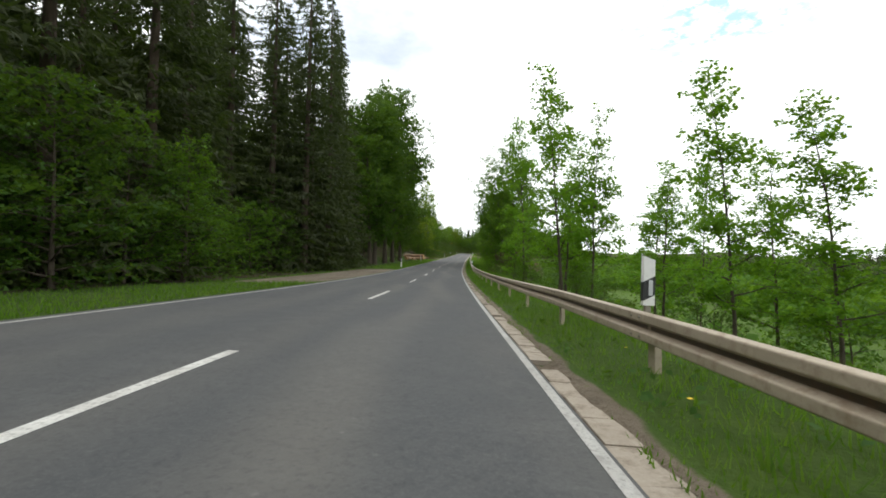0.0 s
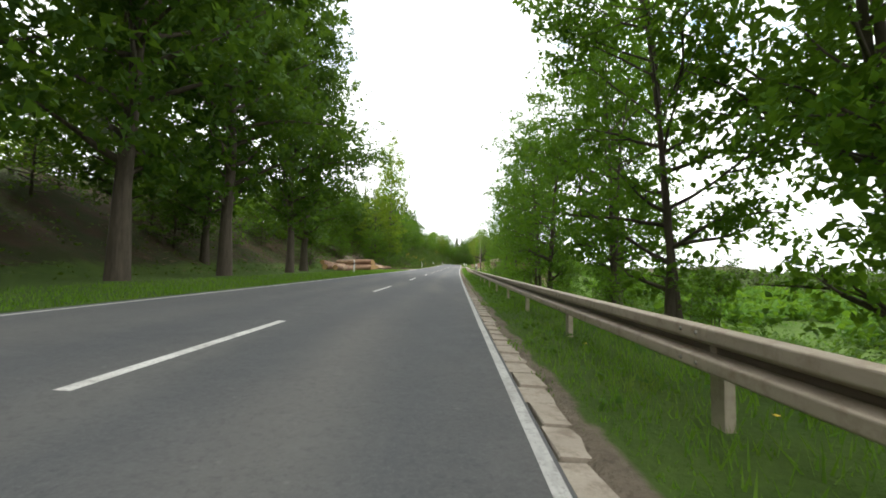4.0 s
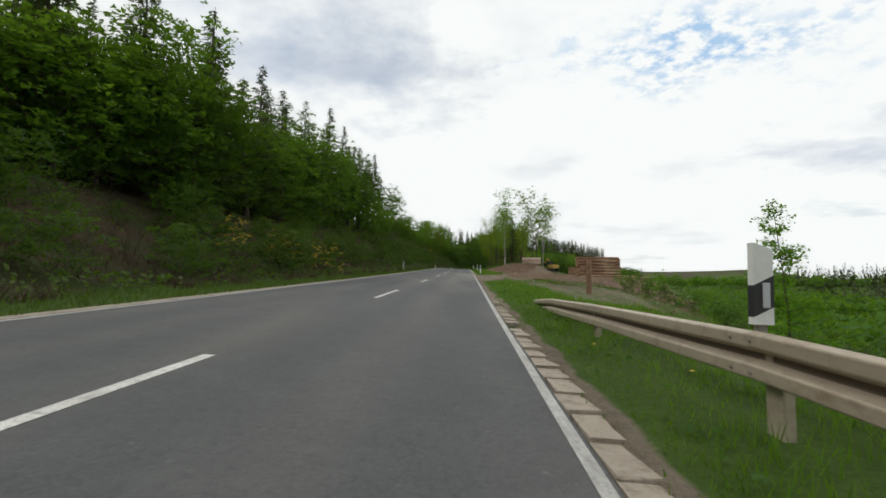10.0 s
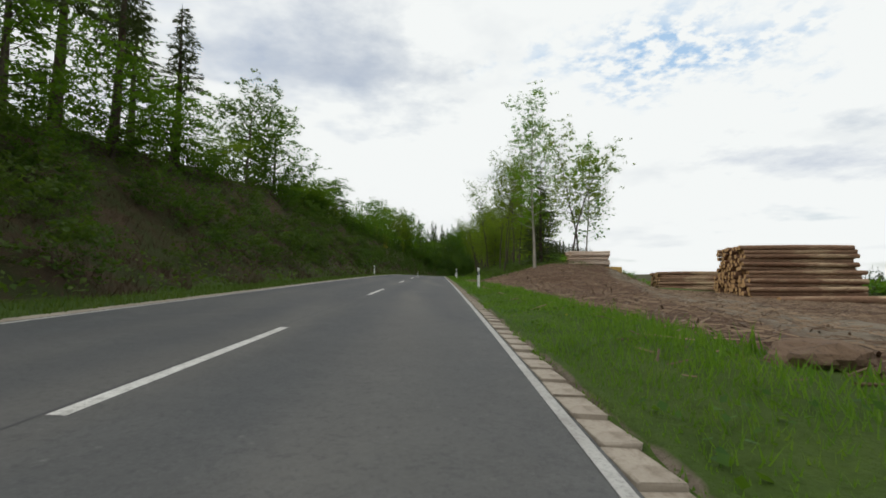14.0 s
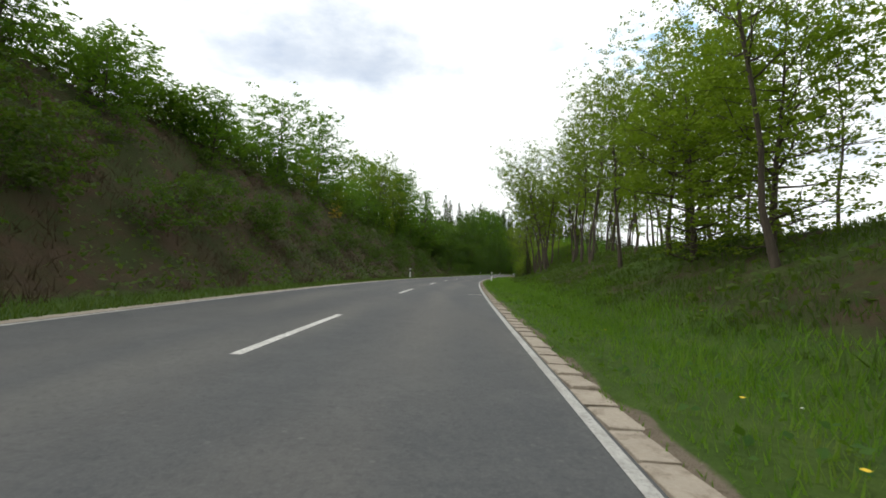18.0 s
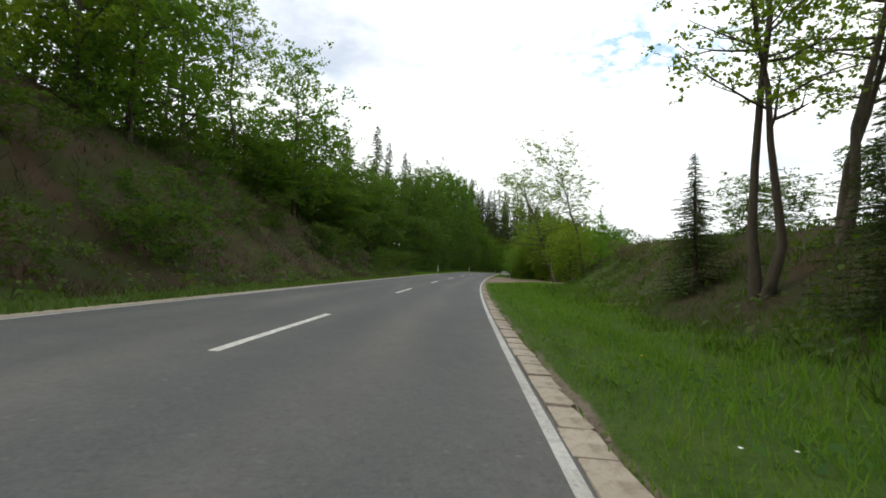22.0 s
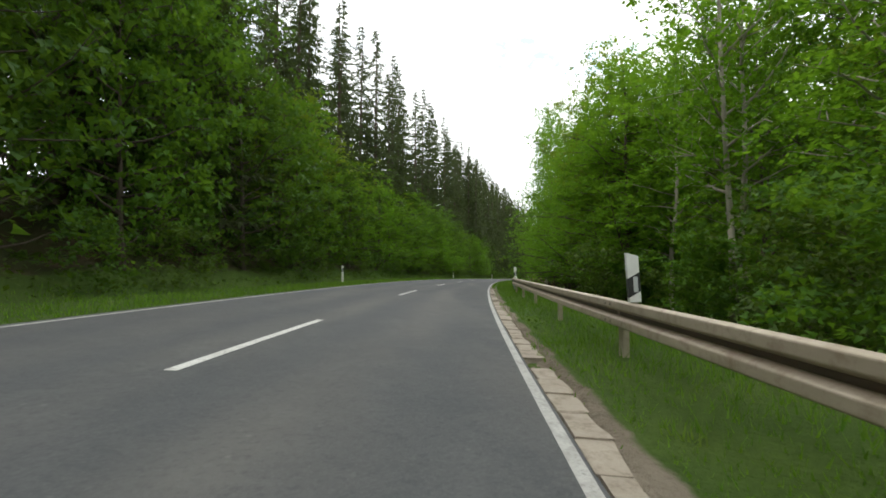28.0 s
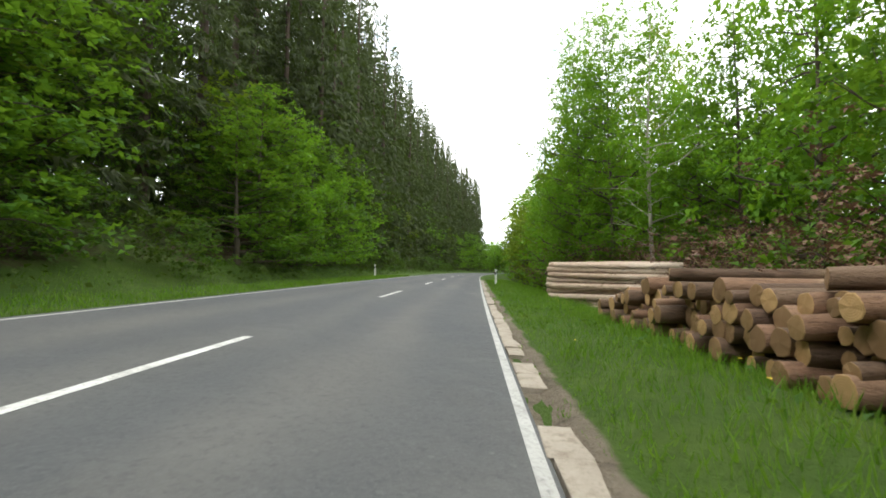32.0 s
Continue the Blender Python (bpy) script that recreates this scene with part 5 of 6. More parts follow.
def stack(s, u, turn, length, radius, depth, layers, narrow, group, label, seed=1, z=None, jitter=0.12, both=True, bark=LOG_BARK):
    """A pile of logs: they lie along the local y; the pile grows along the local x and up."""
    rng = random.Random(seed)
    base = float(ground_z(s, u)) - 0.03 if z is None else z
    frame_m = stand(s, u, base, turn)
    step = radius * 2.02
    n = int(depth / step)
    inner = []
    for k in range(layers):
        rows = max(2, n - int(k * narrow))
        for i in range(rows):
            x = (i + 0.5 * (k % 2) + (n - rows) / 2) * step + rng.uniform(-0.02, 0.02)
            zc = radius + k * radius * 1.74 + rng.uniform(-0.02, 0.02)
            m = frame_m @ Matrix.Translation((x, rng.uniform(-jitter, jitter) * 2, zc)) @ pose(0, 0, 0, rng.uniform(-0.6, 0.6), 0, rng.uniform(-1.0, 1.0))
            size = radius * rng.choice((0.86, 0.96, 1.04))
            seed_k = rng.randint(0, 50)
            if i < 1 or (i < 3 and layers < 8) or k == layers - 1:
                lay_log(m, length, size, seed_k, label, group, both, bark)
            else:
                inner.append((m, size))
    verts, faces = [], []
    for m, r in inner:
        b = len(verts)
        for y in (-length / 2, length / 2):
            verts += [m @ Vector((r * math.cos(a * math.pi / 4), y, r * math.sin(a * math.pi / 4))) for a in range(8)]
        faces += [(b + a, b + (a + 1) % 8, b + 8 + (a + 1) % 8, b + 8 + a) for a in range(8)] + [tuple(b + a for a in range(7, -1, -1)), tuple(b + 8 + a for a in range(8))]
    if inner:
        me = mesh_of("stacked_logs", verts, faces, [bark, LOG_END], index=[0 if q % 10 < 8 else 1 for q in range(len(faces))])
        tagged(new("stacked_logs", me), "further logs packed inside the pile", "logs", group, "stuff")


# bank side, beyond the maples
for s, u, z, turn, length, r in (
    (110.5, -9.3, 0.30, -128, 6.0, 0.30), (111.8, -9.3, 0.31, -130, 6.0, 0.32), (113.2, -9.4, 0.28, -127, 5.6, 0.28), (114.6, -9.2, 0.27, -131, 5.4, 0.27), (116.0, -9.4, 0.26, -126, 5.0, 0.26),
    (117.2, -9.6, 0.25, -130, 4.6, 0.25), (111.2, -9.5, 0.84, -128, 6.4, 0.31), (112.6, -9.6, 0.82, -131, 5.8, 0.27), (115.2, -9.6, 0.74, -128, 5.0, 0.24), (109.2, -9.0, 0.26, -128, 6.0, 0.26),
    (101.5, -8.2, 0.22, 2, 9.0, 0.22), (103.5, -9.3, 0.24, -4, 8.5, 0.25), (106.0, -10.4, 0.26, 3, 8.0, 0.27), (104.0, -10.0, 0.66, -1, 8.0, 0.22)):
    s, z = s + 2.6, z * 1.08
    lay_log(stand(s, u, float(ground_z(s, u)) + z - 0.03, turn), length, r, int(s * 7), "felled spruce log on the verge with pale cut ends", "felled logs by the verge")
for s, u, z, turn, length, r in ((122.6, -8.0, 0.33, -10, 9.0, 0.32), (123.6, -7.6, 0.19, -6, 7.6, 0.17), (124.8, -9.0, 0.24, -12, 7.0, 0.22)):
    lay_log(stand(s, u, float(ground_z(s, u)) + z - 0.03, turn), length, r, int(s * 7), "reddish felled log lying beside the driveway", "logs by the driveway")
# the landing
stack(234.5, 27.6, 84, 7.6, 0.17, 5.2, 13, 0.45, "large log pile", "spruce log with flaking red-brown bark in a high pile", 3)
for s, u, turn, length, r in ((231.6, 28.5, 88, 10.0, 0.24), (230.8, 33, 80, 6.0, 0.2)):
    lay_log(stand(s, u, float(ground_z(s, u)) + r - 0.03, turn), length, r, 9, "thick pale log lying before the pile", "large log pile")
stack(252, 29.0, 80, 6.0, 0.16, 4.2, 7, 0.5, "low log pile", "spruce log in a low pile at the back of the landing", 5)
stack(247.0, 16.6, 82, 3.6, 0.13, 1.6, 6, 0.35, "small pale log stack", "short pale debarked log in a small stack", 7, bark=LOG_PALE)
lay_log(stand(213, 29.5, float(ground_z(213, 29.5)) + 0.3, 60), 2.6, 0.36, 4, "short thick pale log on the landing", "loose logs")
lay_log(stand(210, 32.0, float(ground_z(210, 32.0)) + 0.15, 80), 2.4, 0.16, 5, "short thin log on the landing", "loose logs")
# towards the end
def roadside_pile():
    rng = random.Random(8)
    for k in range(4):
        s, r_last = 516.4 + 0.5 * k + rng.uniform(0, 0.2), 0.0
        while s < 528.6 - 0.75 * k:
            r = rng.choice((0.10, 0.12, 0.135, 0.15, 0.165))
            s += r + r_last + 0.006
            r_last = r
            u = 7.5 + rng.uniform(-0.24, 0.28) + 0.05 * k
            z = float(ground_z(s, 6.0)) + 0.02 + r + k * 0.245 + rng.uniform(-0.02, 0.02)
            lay_log(stand(s, u, z, 90 + rng.uniform(-2.5, 2.5)) @ Matrix.Rotation(rng.uniform(-0.02, 0.02), 4, "X"), 3.0, r, rng.randint(0, 50), "dark spruce log with a brown cut end in the roadside pile", "roadside log pile", bark=rng.choice((LOG_BARK_OLD, LOG_BARK_OLD, LOG_BARK)), cut=rng.choice((LOG_END_OLD, LOG_END_OLD, LOG_END)))
    for s, u, turn, r in ((518.6, 7.3, 48, 0.15), (520.2, 7.7, 62, 0.13), (517.4, 7.4, 35, 0.14), (523.5, 7.5, 70, 0.12)):
        lay_log(stand(s, u, float(ground_z(s, 6.0)) + 1.12, turn), 3.2, r, int(s * 3), "loose log lying along the top of the pile", "roadside log pile", bark=LOG_BARK_OLD, cut=LOG_END_OLD)
roadside_pile()
stack(533.5, 7.6, 62, 4.6, 0.115, 2.3, 9, 0.4, "pale log stack", "slim pale debarked log in a tall stack", 13, z=float(ground_z(531, 7.0)) - 0.05, bark=LOG_PALE)


# ---- small things ----
def stump():
    bm = bmesh.new()
    rng = random.Random(3)
    rings, sides = 7, 14
    loops = []
    for i in range(rings):
        k = i / (rings - 1)
        r = 0.125 * (1.0 + 0.5 * math.exp(-k * 9))
        loops.append([bm.verts.new((r * (1 + rng.uniform(-0.05, 0.05)) * math.cos(2 * math.pi * j / sides), r * (1 + rng.uniform(-0.05, 0.05)) * math.sin(2 * math.pi * j / sides), -0.3 + k * 1.95 + (rng.uniform(-0.05, 0.08) if i == rings - 1 else 0))) for j in range(sides)])
    for a, b in zip(loops, loops[1:]):
        for j in range(sides):
            bm.faces.new((a[j], a[(j + 1) % sides], b[(j + 1) % sides], b[j]))
    bm.faces.new(loops[-1])
    ob = new("tree_stump", bm_mesh("tree_stump", bm, [LOG_BARK], True))
    ob.matrix_basis = stand(169.0, 8.5, float(ground_z(169.0, 8.5)))
    tagged(ob, "tall broken tree stump standing in the cleared grass", "tree stump")


def cut_stump():
    """A thick short stump with a sawn top and flared foot."""
    rng = random.Random(21)
    sides, loops = 16, []
    bm = bmesh.new()
    for z, r in ((-0.2, 0.50), (0.0, 0.42), (0.2, 0.33), (0.7, 0.285), (1.05, 0.275)):
        loops.append([bm.verts.new((r * (1 + 0.10 * math.sin(5 * a) * (1.1 - z) + rng.uniform(-0.03, 0.03)) * math.cos(a), r * (1 + 0.10 * math.sin(5 * a) * (1.1 - z)) * math.sin(a), z)) for a in (2 * math.pi * j / sides for j in range(sides))])
    for a, b in zip(loops, loops[1:]):
        for j in range(sides):
            bm.faces.new((a[j], a[(j + 1) % sides], b[(j + 1) % sides], b[j]))
    stump_ob = new("tree_stump", bm_mesh("tree_stump", bm, [LOG_BARK], True))
    stump_ob.matrix_basis = stand(369.5, 11.7, float(ground_z(369.5, 11.7)))
    top = [(0.270 * math.cos(2 * math.pi * j / sides), 0.270 * math.sin(2 * math.pi * j / sides), 1.052) for j in range(sides)]
    part("cut_top", mesh_of("cut_top", top + [(0, 0, 1.06)], [(j, (j + 1) % sides, sides) for j in range(sides)], [LOG_END_OLD]), stump_ob, "sawn top of the stump")
    tagged(stump_ob, "thick reddish tree stump at the edge of the track", "tree stump")


def root_clump():
    """A torn-out root plate with splintered wood round it."""
    rng = random.Random(14)
    bm = bmesh.new()
    bmesh.ops.create_icosphere(bm, subdivisions=3, radius=0.42)
    for v in bm.verts:
        k = 1 + 0.22 * math.sin(7 * v.co.x + 3 * v.co.y) + 0.18 * math.sin(9 * v.co.y - 5 * v.co.z) + rng.uniform(-0.08, 0.08)
        v.co = Vector((v.co.x * 1.25 * k, v.co.y * 1.05 * k, v.co.z * 0.55 * k + 0.10))
    root = new("root_plate", bm_mesh("root_plate", bm, [LOG_BARK_OLD]))
    root.matrix_basis = stand(208.3, 6.6, float(ground_z(208.3, 6.6)))
    tagged(root, "dark torn-out root plate lying in the grass", "tree root")
    for i in range(13):
        s, u, length = 208.0 + rng.uniform(-1.3, 1.5), 7.4 + rng.uniform(-0.7, 1.2), rng.uniform(0.4, 1.3)
        r = rng.uniform(0.02, 0.05)
        verts, faces = [], []
        path = [(rng.uniform(-0.05, 0.05), k * length, 0.05 * math.sin(k * 3 + i)) for k in (-0.5, -0.17, 0.17, 0.5)]
        tube(verts, faces, path, [r, r * 0.95, r * 0.8, r * 0.5], 6)
        stick = new("broken_branch", mesh_of("broken_branch", verts, faces, [LOG_PALE if i % 3 == 0 else LOG_BARK_OLD], smooth=True))
        stick.matrix_basis = stand(s, u, float(ground_z(s, u)) + r + 0.03, rng.uniform(0, 360)) @ Matrix.Rotation(rng.uniform(-0.15, 0.15), 4, "X")
        tagged(stick, "broken branch lying on the landing's rim", "branch", "broken branches")


def digger():
    """A small yellow excavator far back on the landing."""
    yellow, dark = plain("yellow_machine_paint", (0.50, 0.31, 0.06), 0.6), plain("black_rubber", (0.03, 0.03, 0.03), 0.8)
    root = new("excavator")
    root.matrix_basis = stand(262, 24, float(ground_z(262, 24)), 30)
    def block(name, size, at, mat, tilt=0):
        part(name, box_mesh(name, size, mat, bevel=0.06), root, at=Matrix.Translation(at) @ Matrix.Rotation(radians(tilt), 4, "X"))
    block("track", (0.45, 2.6, 0.7), (-0.8, 0, 0.35), dark)
    block("track", (0.45, 2.6, 0.7), (0.8, 0, 0.35), dark)
    block("body", (1.9, 2.0, 0.9), (0, -0.2, 1.2), yellow)
    block("cab", (0.9, 1.1, 1.3), (-0.45, 0.5, 1.9), dark)
    block("boom", (0.3, 2.6, 0.35), (0.3, 1.5, 2.5), yellow, 42)
    block("arm", (0.25, 1.8, 0.28), (0.3, 3.0, 2.7), yellow, -50)
    block("bucket", (0.7, 0.6, 0.6), (0.3, 3.7, 1.9), dark)
    tagged(root, "yellow excavator parked behind the log piles", "excavator")


def debris():
    """Twigs, bark strips and chips strewn over the landing and the felled slopes."""
    rng = np.random.default_rng(4)
    n = 32000
    s = np.r_[rng.uniform(168, 246, n), rng.uniform(160, 190, 500), rng.uniform(84, 120, 900), rng.uniform(357, 379, 3500)]
    u = np.r_[rng.uniform(4.5, 34, n), rng.uniform(6, 16, 500), -rng.uniform(12, 26, 900), 4.5 + 13 * rng.uniform(0, 1, 3500) ** 0.6]
    keep = (zones(s, u)[1] > 0.25) | (rng.uniform(size=len(s)) < 0.16) | (u < 0)
    s, u = s[keep], u[keep]
    p = spot(s, u, ground_z(s, u) + 0.025)
    a = rng.uniform(0, 6.28, len(s))
    l, w = rng.uniform(0.15, 0.68, len(s)) ** 2.1, rng.uniform(0.006, 0.026, len(s))
    d = np.stack([np.cos(a), np.sin(a), rng.normal(size=len(s)) * 0.18], 1) * l[:, None]
    o = np.stack([-np.sin(a), np.cos(a), 0 * a], 1) * w[:, None]
    h = np.stack([0 * a, 0 * a, w], 1)
    quads = np.concatenate([np.stack([p - d - o, p - d + h, p + d + h, p + d - o], 1), np.stack([p - d + h, p - d + o, p + d + o, p + d + h], 1)]).reshape(-1, 3)
    wood = leaf_mat("bark_chips", (0.090, 0.058, 0.038), (0.30, 0.21, 0.135), through=0.05, lit=(0.3, 0.2, 0.12))
    tagged(new("wood_debris", quick_mesh("wood_debris", quads, 4, [wood])), "strewn bark strips, twigs and wood chips", "debris", kind="stuff")


def clods():
    """Loose stones and clods of earth on the bare ground."""
    rng = np.random.default_rng(9)
    n = 5200
    s = np.r_[rng.uniform(162, 246, n), rng.uniform(355, 381, 1600), rng.uniform(-3, 560, 2600)]
    u = np.r_[3.6 + 26 * rng.uniform(0, 1, n) ** 1.5, 3.6 + 14 * rng.uniform(0, 1, 1600) ** 1.3, rng.uniform(3.18, 3.6, 2600)]
    d = zones(s, u)
    keep = (d[0] > 0.4) | (d[1] > 0.4)
    s, u = s[keep], u[keep]
    r = 0.010 + 0.026 * rng.uniform(0, 1, len(s)) ** 3
    r = np.where(u < 3.6, np.minimum(r, 0.028), r)
    p = spot(s, u, np.where(u < 3.4, -TILT * u + 0.012, ground_z(s, u)) + 0.2 * r)
    ring = [p + (r * rng.uniform(0.7, 1.3, len(s)))[:, None] * np.array([math.cos(k * 1.571 + 0.4), math.sin(k * 1.571 + 0.4), -0.25]) for k in range(4)]
    top = p + np.stack([0.2 * r, 0.1 * r, 0.75 * r], 1)
    tris = np.concatenate([np.stack([ring[k], ring[(k + 1) % 4], top], 1) for k in range(4)])
    m = plain("earth_clods", (0.22, 0.17, 0.125), 0.95, 0.8)
    tagged(new("loose_stones", quick_mesh("loose_stones", tris.reshape(-1, 3), 3, [m])), "loose stones and clods of brown earth", "stones", kind="stuff")


stump()
cut_stump()
root_clump()
digger()
debris()
clods()


# ---- grass, flowers and weeds ----
def blades(name, s, u, tall, wide, mat, label, seed, category="grass", lean=0.35):
    rng = np.random.default_rng(seed)
    n = len(s)
    p = spot(s, u, ground_z(s, u) - 0.01)
    a = rng.uniform(0, 6.28, n)
    h = tall * rng.uniform(0.45, 1.2, n)
    side = np.stack([np.cos(a), np.sin(a), 0 * a], 1) * (wide * rng.uniform(0.6, 1.4, n))[:, None]
    tip = np.stack([rng.normal(size=n) * lean * h, rng.normal(size=n) * lean * h, h], 1)
    tris = np.stack([p - side, p + side, p + tip], 1).reshape(-1, 3)
    return tagged(new(name, quick_mesh(name, tris, 3, [mat])), label, category, kind="stuff")


def scatter(rng, n, s0, s1, u0, u1, power=1.0, clump=0.0):
    s = rng.uniform(s0, s1, n)
    u = u0 + (u1 - u0) * rng.uniform(0, 1, n) ** power
    if clump:
        s, u = s + rng.normal(size=n) * clump, u + rng.normal(size=n) * clump
    return s, u


def verge_grass():
    rng = np.random.default_rng(12)
    s, u = scatter(rng, 640000, -3, 560, 3.22, 8.5, 2.3)
    dirt, bark, litter = zones(s, u)
    lush = 0.55 + 0.45 * ripple(s, u * 2, 1.3, 2)
    worn = (s > 168) & (s < 199) & (u > 5.2) & (ripple(s, u, 1.6, 3) < 0.35)
    keep = ((dirt < 0.42) | (u < 3.6)) & ~worn & ~((u < 4.2) & ((s > 176) & (s < 194) | (s > 356.5) & (s < 379))) & (bark < 0.4) & (litter < 0.5) & (rng.uniform(size=len(s)) < 0.35 + lush) & ((((rng.uniform(size=len(s)) < 0.10) & (u > 3.32)) | (u > 3.39 - 0.17 * smooth01((s - 454) / 8) * (1 - smooth01((s - 509) / 6)) + 0.08 * ripple(s, u, 0.5, 3) + 0.05 * ripple(s, u, 1.9, 6))))
    s, u = s[keep], u[keep]
    tuft = np.clip(ripple(s, u, 0.55, 4) + 0.5 * ripple(s, u, 1.9, 8) - 0.35, 0, 1)
    tall = 0.07 + (0.04 + 0.08 * smooth01((u - 4.4) / 0.6)) * smooth01((u - 3.6) / 0.8) + 0.05 * ripple(s, u, 2.3, 5) + (0.17 + 0.14 * smooth01((u - 4.4) / 0.6)) * tuft * smooth01((u - 3.5) / 0.4)
    blades("verge_grass", s, u, np.maximum(tall, 0.05), 0.008 + 0.008 * smooth01((u - 4.6) / 2), GRASS, "fresh green roadside grass with long blades", 13)
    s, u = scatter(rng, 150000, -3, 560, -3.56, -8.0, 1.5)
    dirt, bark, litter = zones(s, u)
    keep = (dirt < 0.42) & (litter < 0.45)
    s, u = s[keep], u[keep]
    # duller blades beside the bank put its shade into the grass colour
    shaded = between(s, 128, 368) > 0.5
    blades("verge_grass", s[~shaded], u[~shaded], (0.13 + 0.06 * ripple(s, u, 1.9, 5))[~shaded], 0.014, GRASS, "green grass along the bank-side verge", 14)
    blades("verge_weeds", s[shaded], u[shaded], (0.13 + 0.06 * ripple(s, u, 1.9, 5))[shaded], 0.016, WEED, "grass at the foot of the bank, its shade put in as duller green blades", 15)
    s, u = scatter(rng, 60000, 246, 352, 6.4, 14.0, 1.0)
    keep = ripple(s, u, 1.1, 4) > -0.3
    blades("mound_herbs", s[keep], u[keep], 0.26 + 0.12 * ripple(s, u, 2.1, 5)[keep], 0.016, WEED, "tall rough grass and herbs on the mound", 16)
    s, u = scatter(rng, 52000, 146, 196, 8.0, 24.0, 1.4)
    dirt, bark, litter = zones(s, u)
    keep = (dirt < 0.46) & (bark < 0.3) & (ripple(s, u, 1.6, 3) + 0.6 * ripple(s, u, 0.5, 8) > 0.15)
    s, u = s[keep], u[keep]
    blades("slope_grass", s, u, 0.13 + 0.07 * ripple(s, u, 1.7, 5), 0.014, WEED, "tufted rough grass on the cleared slope", 17)
    # broad-leaved herbs and nettles between the blades
    s, u = scatter(rng, 60000, -3, 560, 3.7, 8.0, 1.25, 0.05)
    dirt, bark, litter = zones(s, u)
    lush = ripple(s, u, 0.8, 11) + 0.7 * ripple(s, u, 2.9, 12) + 0.9 * between(s, 72, 112, 12) - 0.3 * smooth01((s - 380) / 10)
    keep = (dirt < 0.4) & (bark < 0.4) & (litter < 0.5) & (lush > 0.25)
    s, u, lush = s[keep], u[keep], lush[keep]
    p = spot(s, u, ground_z(s, u) + 0.03 + rng.uniform(0, 1, len(s)) * np.clip(0.06 + 0.10 * lush, 0.05, 0.30) * smooth01((u - 3.4) / 0.8))
    tagged(new("verge_herbs", quick_mesh("verge_herbs", leaf_quads(rng, p, 0.085, 0.45, 0.7), 4, [HERB])), "dark broad-leaved herbs and nettles in the verge", "weeds", kind="stuff")
    # dandelions and daisies
    for name, mat, n, label, size in (("dandelions", PETAL_Y, 300, "yellow dandelions in the verge", 0.026), ("daisies", PETAL_W, 1500, "small white flowers in the grass", 0.014)):
        s, u = scatter(rng, n, 0, 555, 3.8, 9.0, 1.3, 0.3)
        if mat is PETAL_Y:
            more = scatter(rng, 60, 484, 522, 3.9, 6.5, 1.0, 0.3)
            s, u = np.r_[s, more[0]], np.r_[u, more[1]]
        if mat is PETAL_W:
            keep = ripple(s, u, 4.0, 6) > 0.1
            s, u = s[keep], u[keep]
        d = zones(s, u)
        keep = (d[0] < 0.3) & (d[1] < 0.3) & (u > 3.7)
        s, u = s[keep], u[keep]
        p = spot(s, u, ground_z(s, u) + rng.uniform(0.10, 0.22, len(s)))
        quads = [p + np.array([math.cos(k * 1.047), math.sin(k * 1.047), 0.15 * (k % 2)]) * size for k in range(6)]
        tagged(new(name, quick_mesh(name, np.stack(quads, 1).reshape(-1, 3), 6, [mat])), label, "flowers", kind="stuff")


def bank_cover():
    rng = np.random.default_rng(22)
    s, u = scatter(rng, 62000, 120, 372, -5.2, -21, 1.2)
    patch = ripple(s, u, 2.6, 4) + 0.6 * ripple(s, u, 0.9, 7)
    green = s[patch > 0.05], u[patch > 0.05]
    dry = s[patch <= 0.05], u[patch <= 0.05]
    p = spot(*green, ground_z(*green) + rng.uniform(0.03, 0.42, len(green[0])))
    tagged(new("bank_weeds", quick_mesh("bank_weeds", leaf_quads(rng, p, 0.17, 0.3), 4, [WEED])), "tangled weeds and brambles on the bank", "weeds", kind="stuff")
    dry = np.repeat(dry[0], 3) + rng.normal(size=3 * len(dry[0])) * 0.1, np.repeat(dry[1], 3) + rng.normal(size=3 * len(dry[0])) * 0.1
    blades("dry_heath", *dry, 0.34, 0.016, HEATH, "dry brown heath and dead grass on the bank", 23, "heath", 0.6)
    # undergrowth at the foot of the woods and on the mound
    s = np.r_[rng.uniform(370, 640, 16000), rng.uniform(-10, 60, 5000), rng.uniform(520, 640, 9000), rng.uniform(244, 350, 12000), rng.uniform(48, 130, 9000)]
    u = np.r_[-rng.uniform(6.6, 15, 16000), -rng.uniform(8, 16, 5000), rng.uniform(7.4, 16, 9000), rng.uniform(6.5, 16, 12000), -rng.uniform(11, 30, 9000)]
    keep = ripple(s, u, 2.2, 9) > -0.25
    s, u = s[keep], u[keep]
    p = spot(s, u, ground_z(s, u) + rng.uniform(0.02, 0.34, len(s)))
    tagged(new("undergrowth", quick_mesh("undergrowth", leaf_quads(rng, p, 0.19, 0.5), 4, [WEED])), "low leafy undergrowth beneath the trees", "undergrowth", kind="stuff")


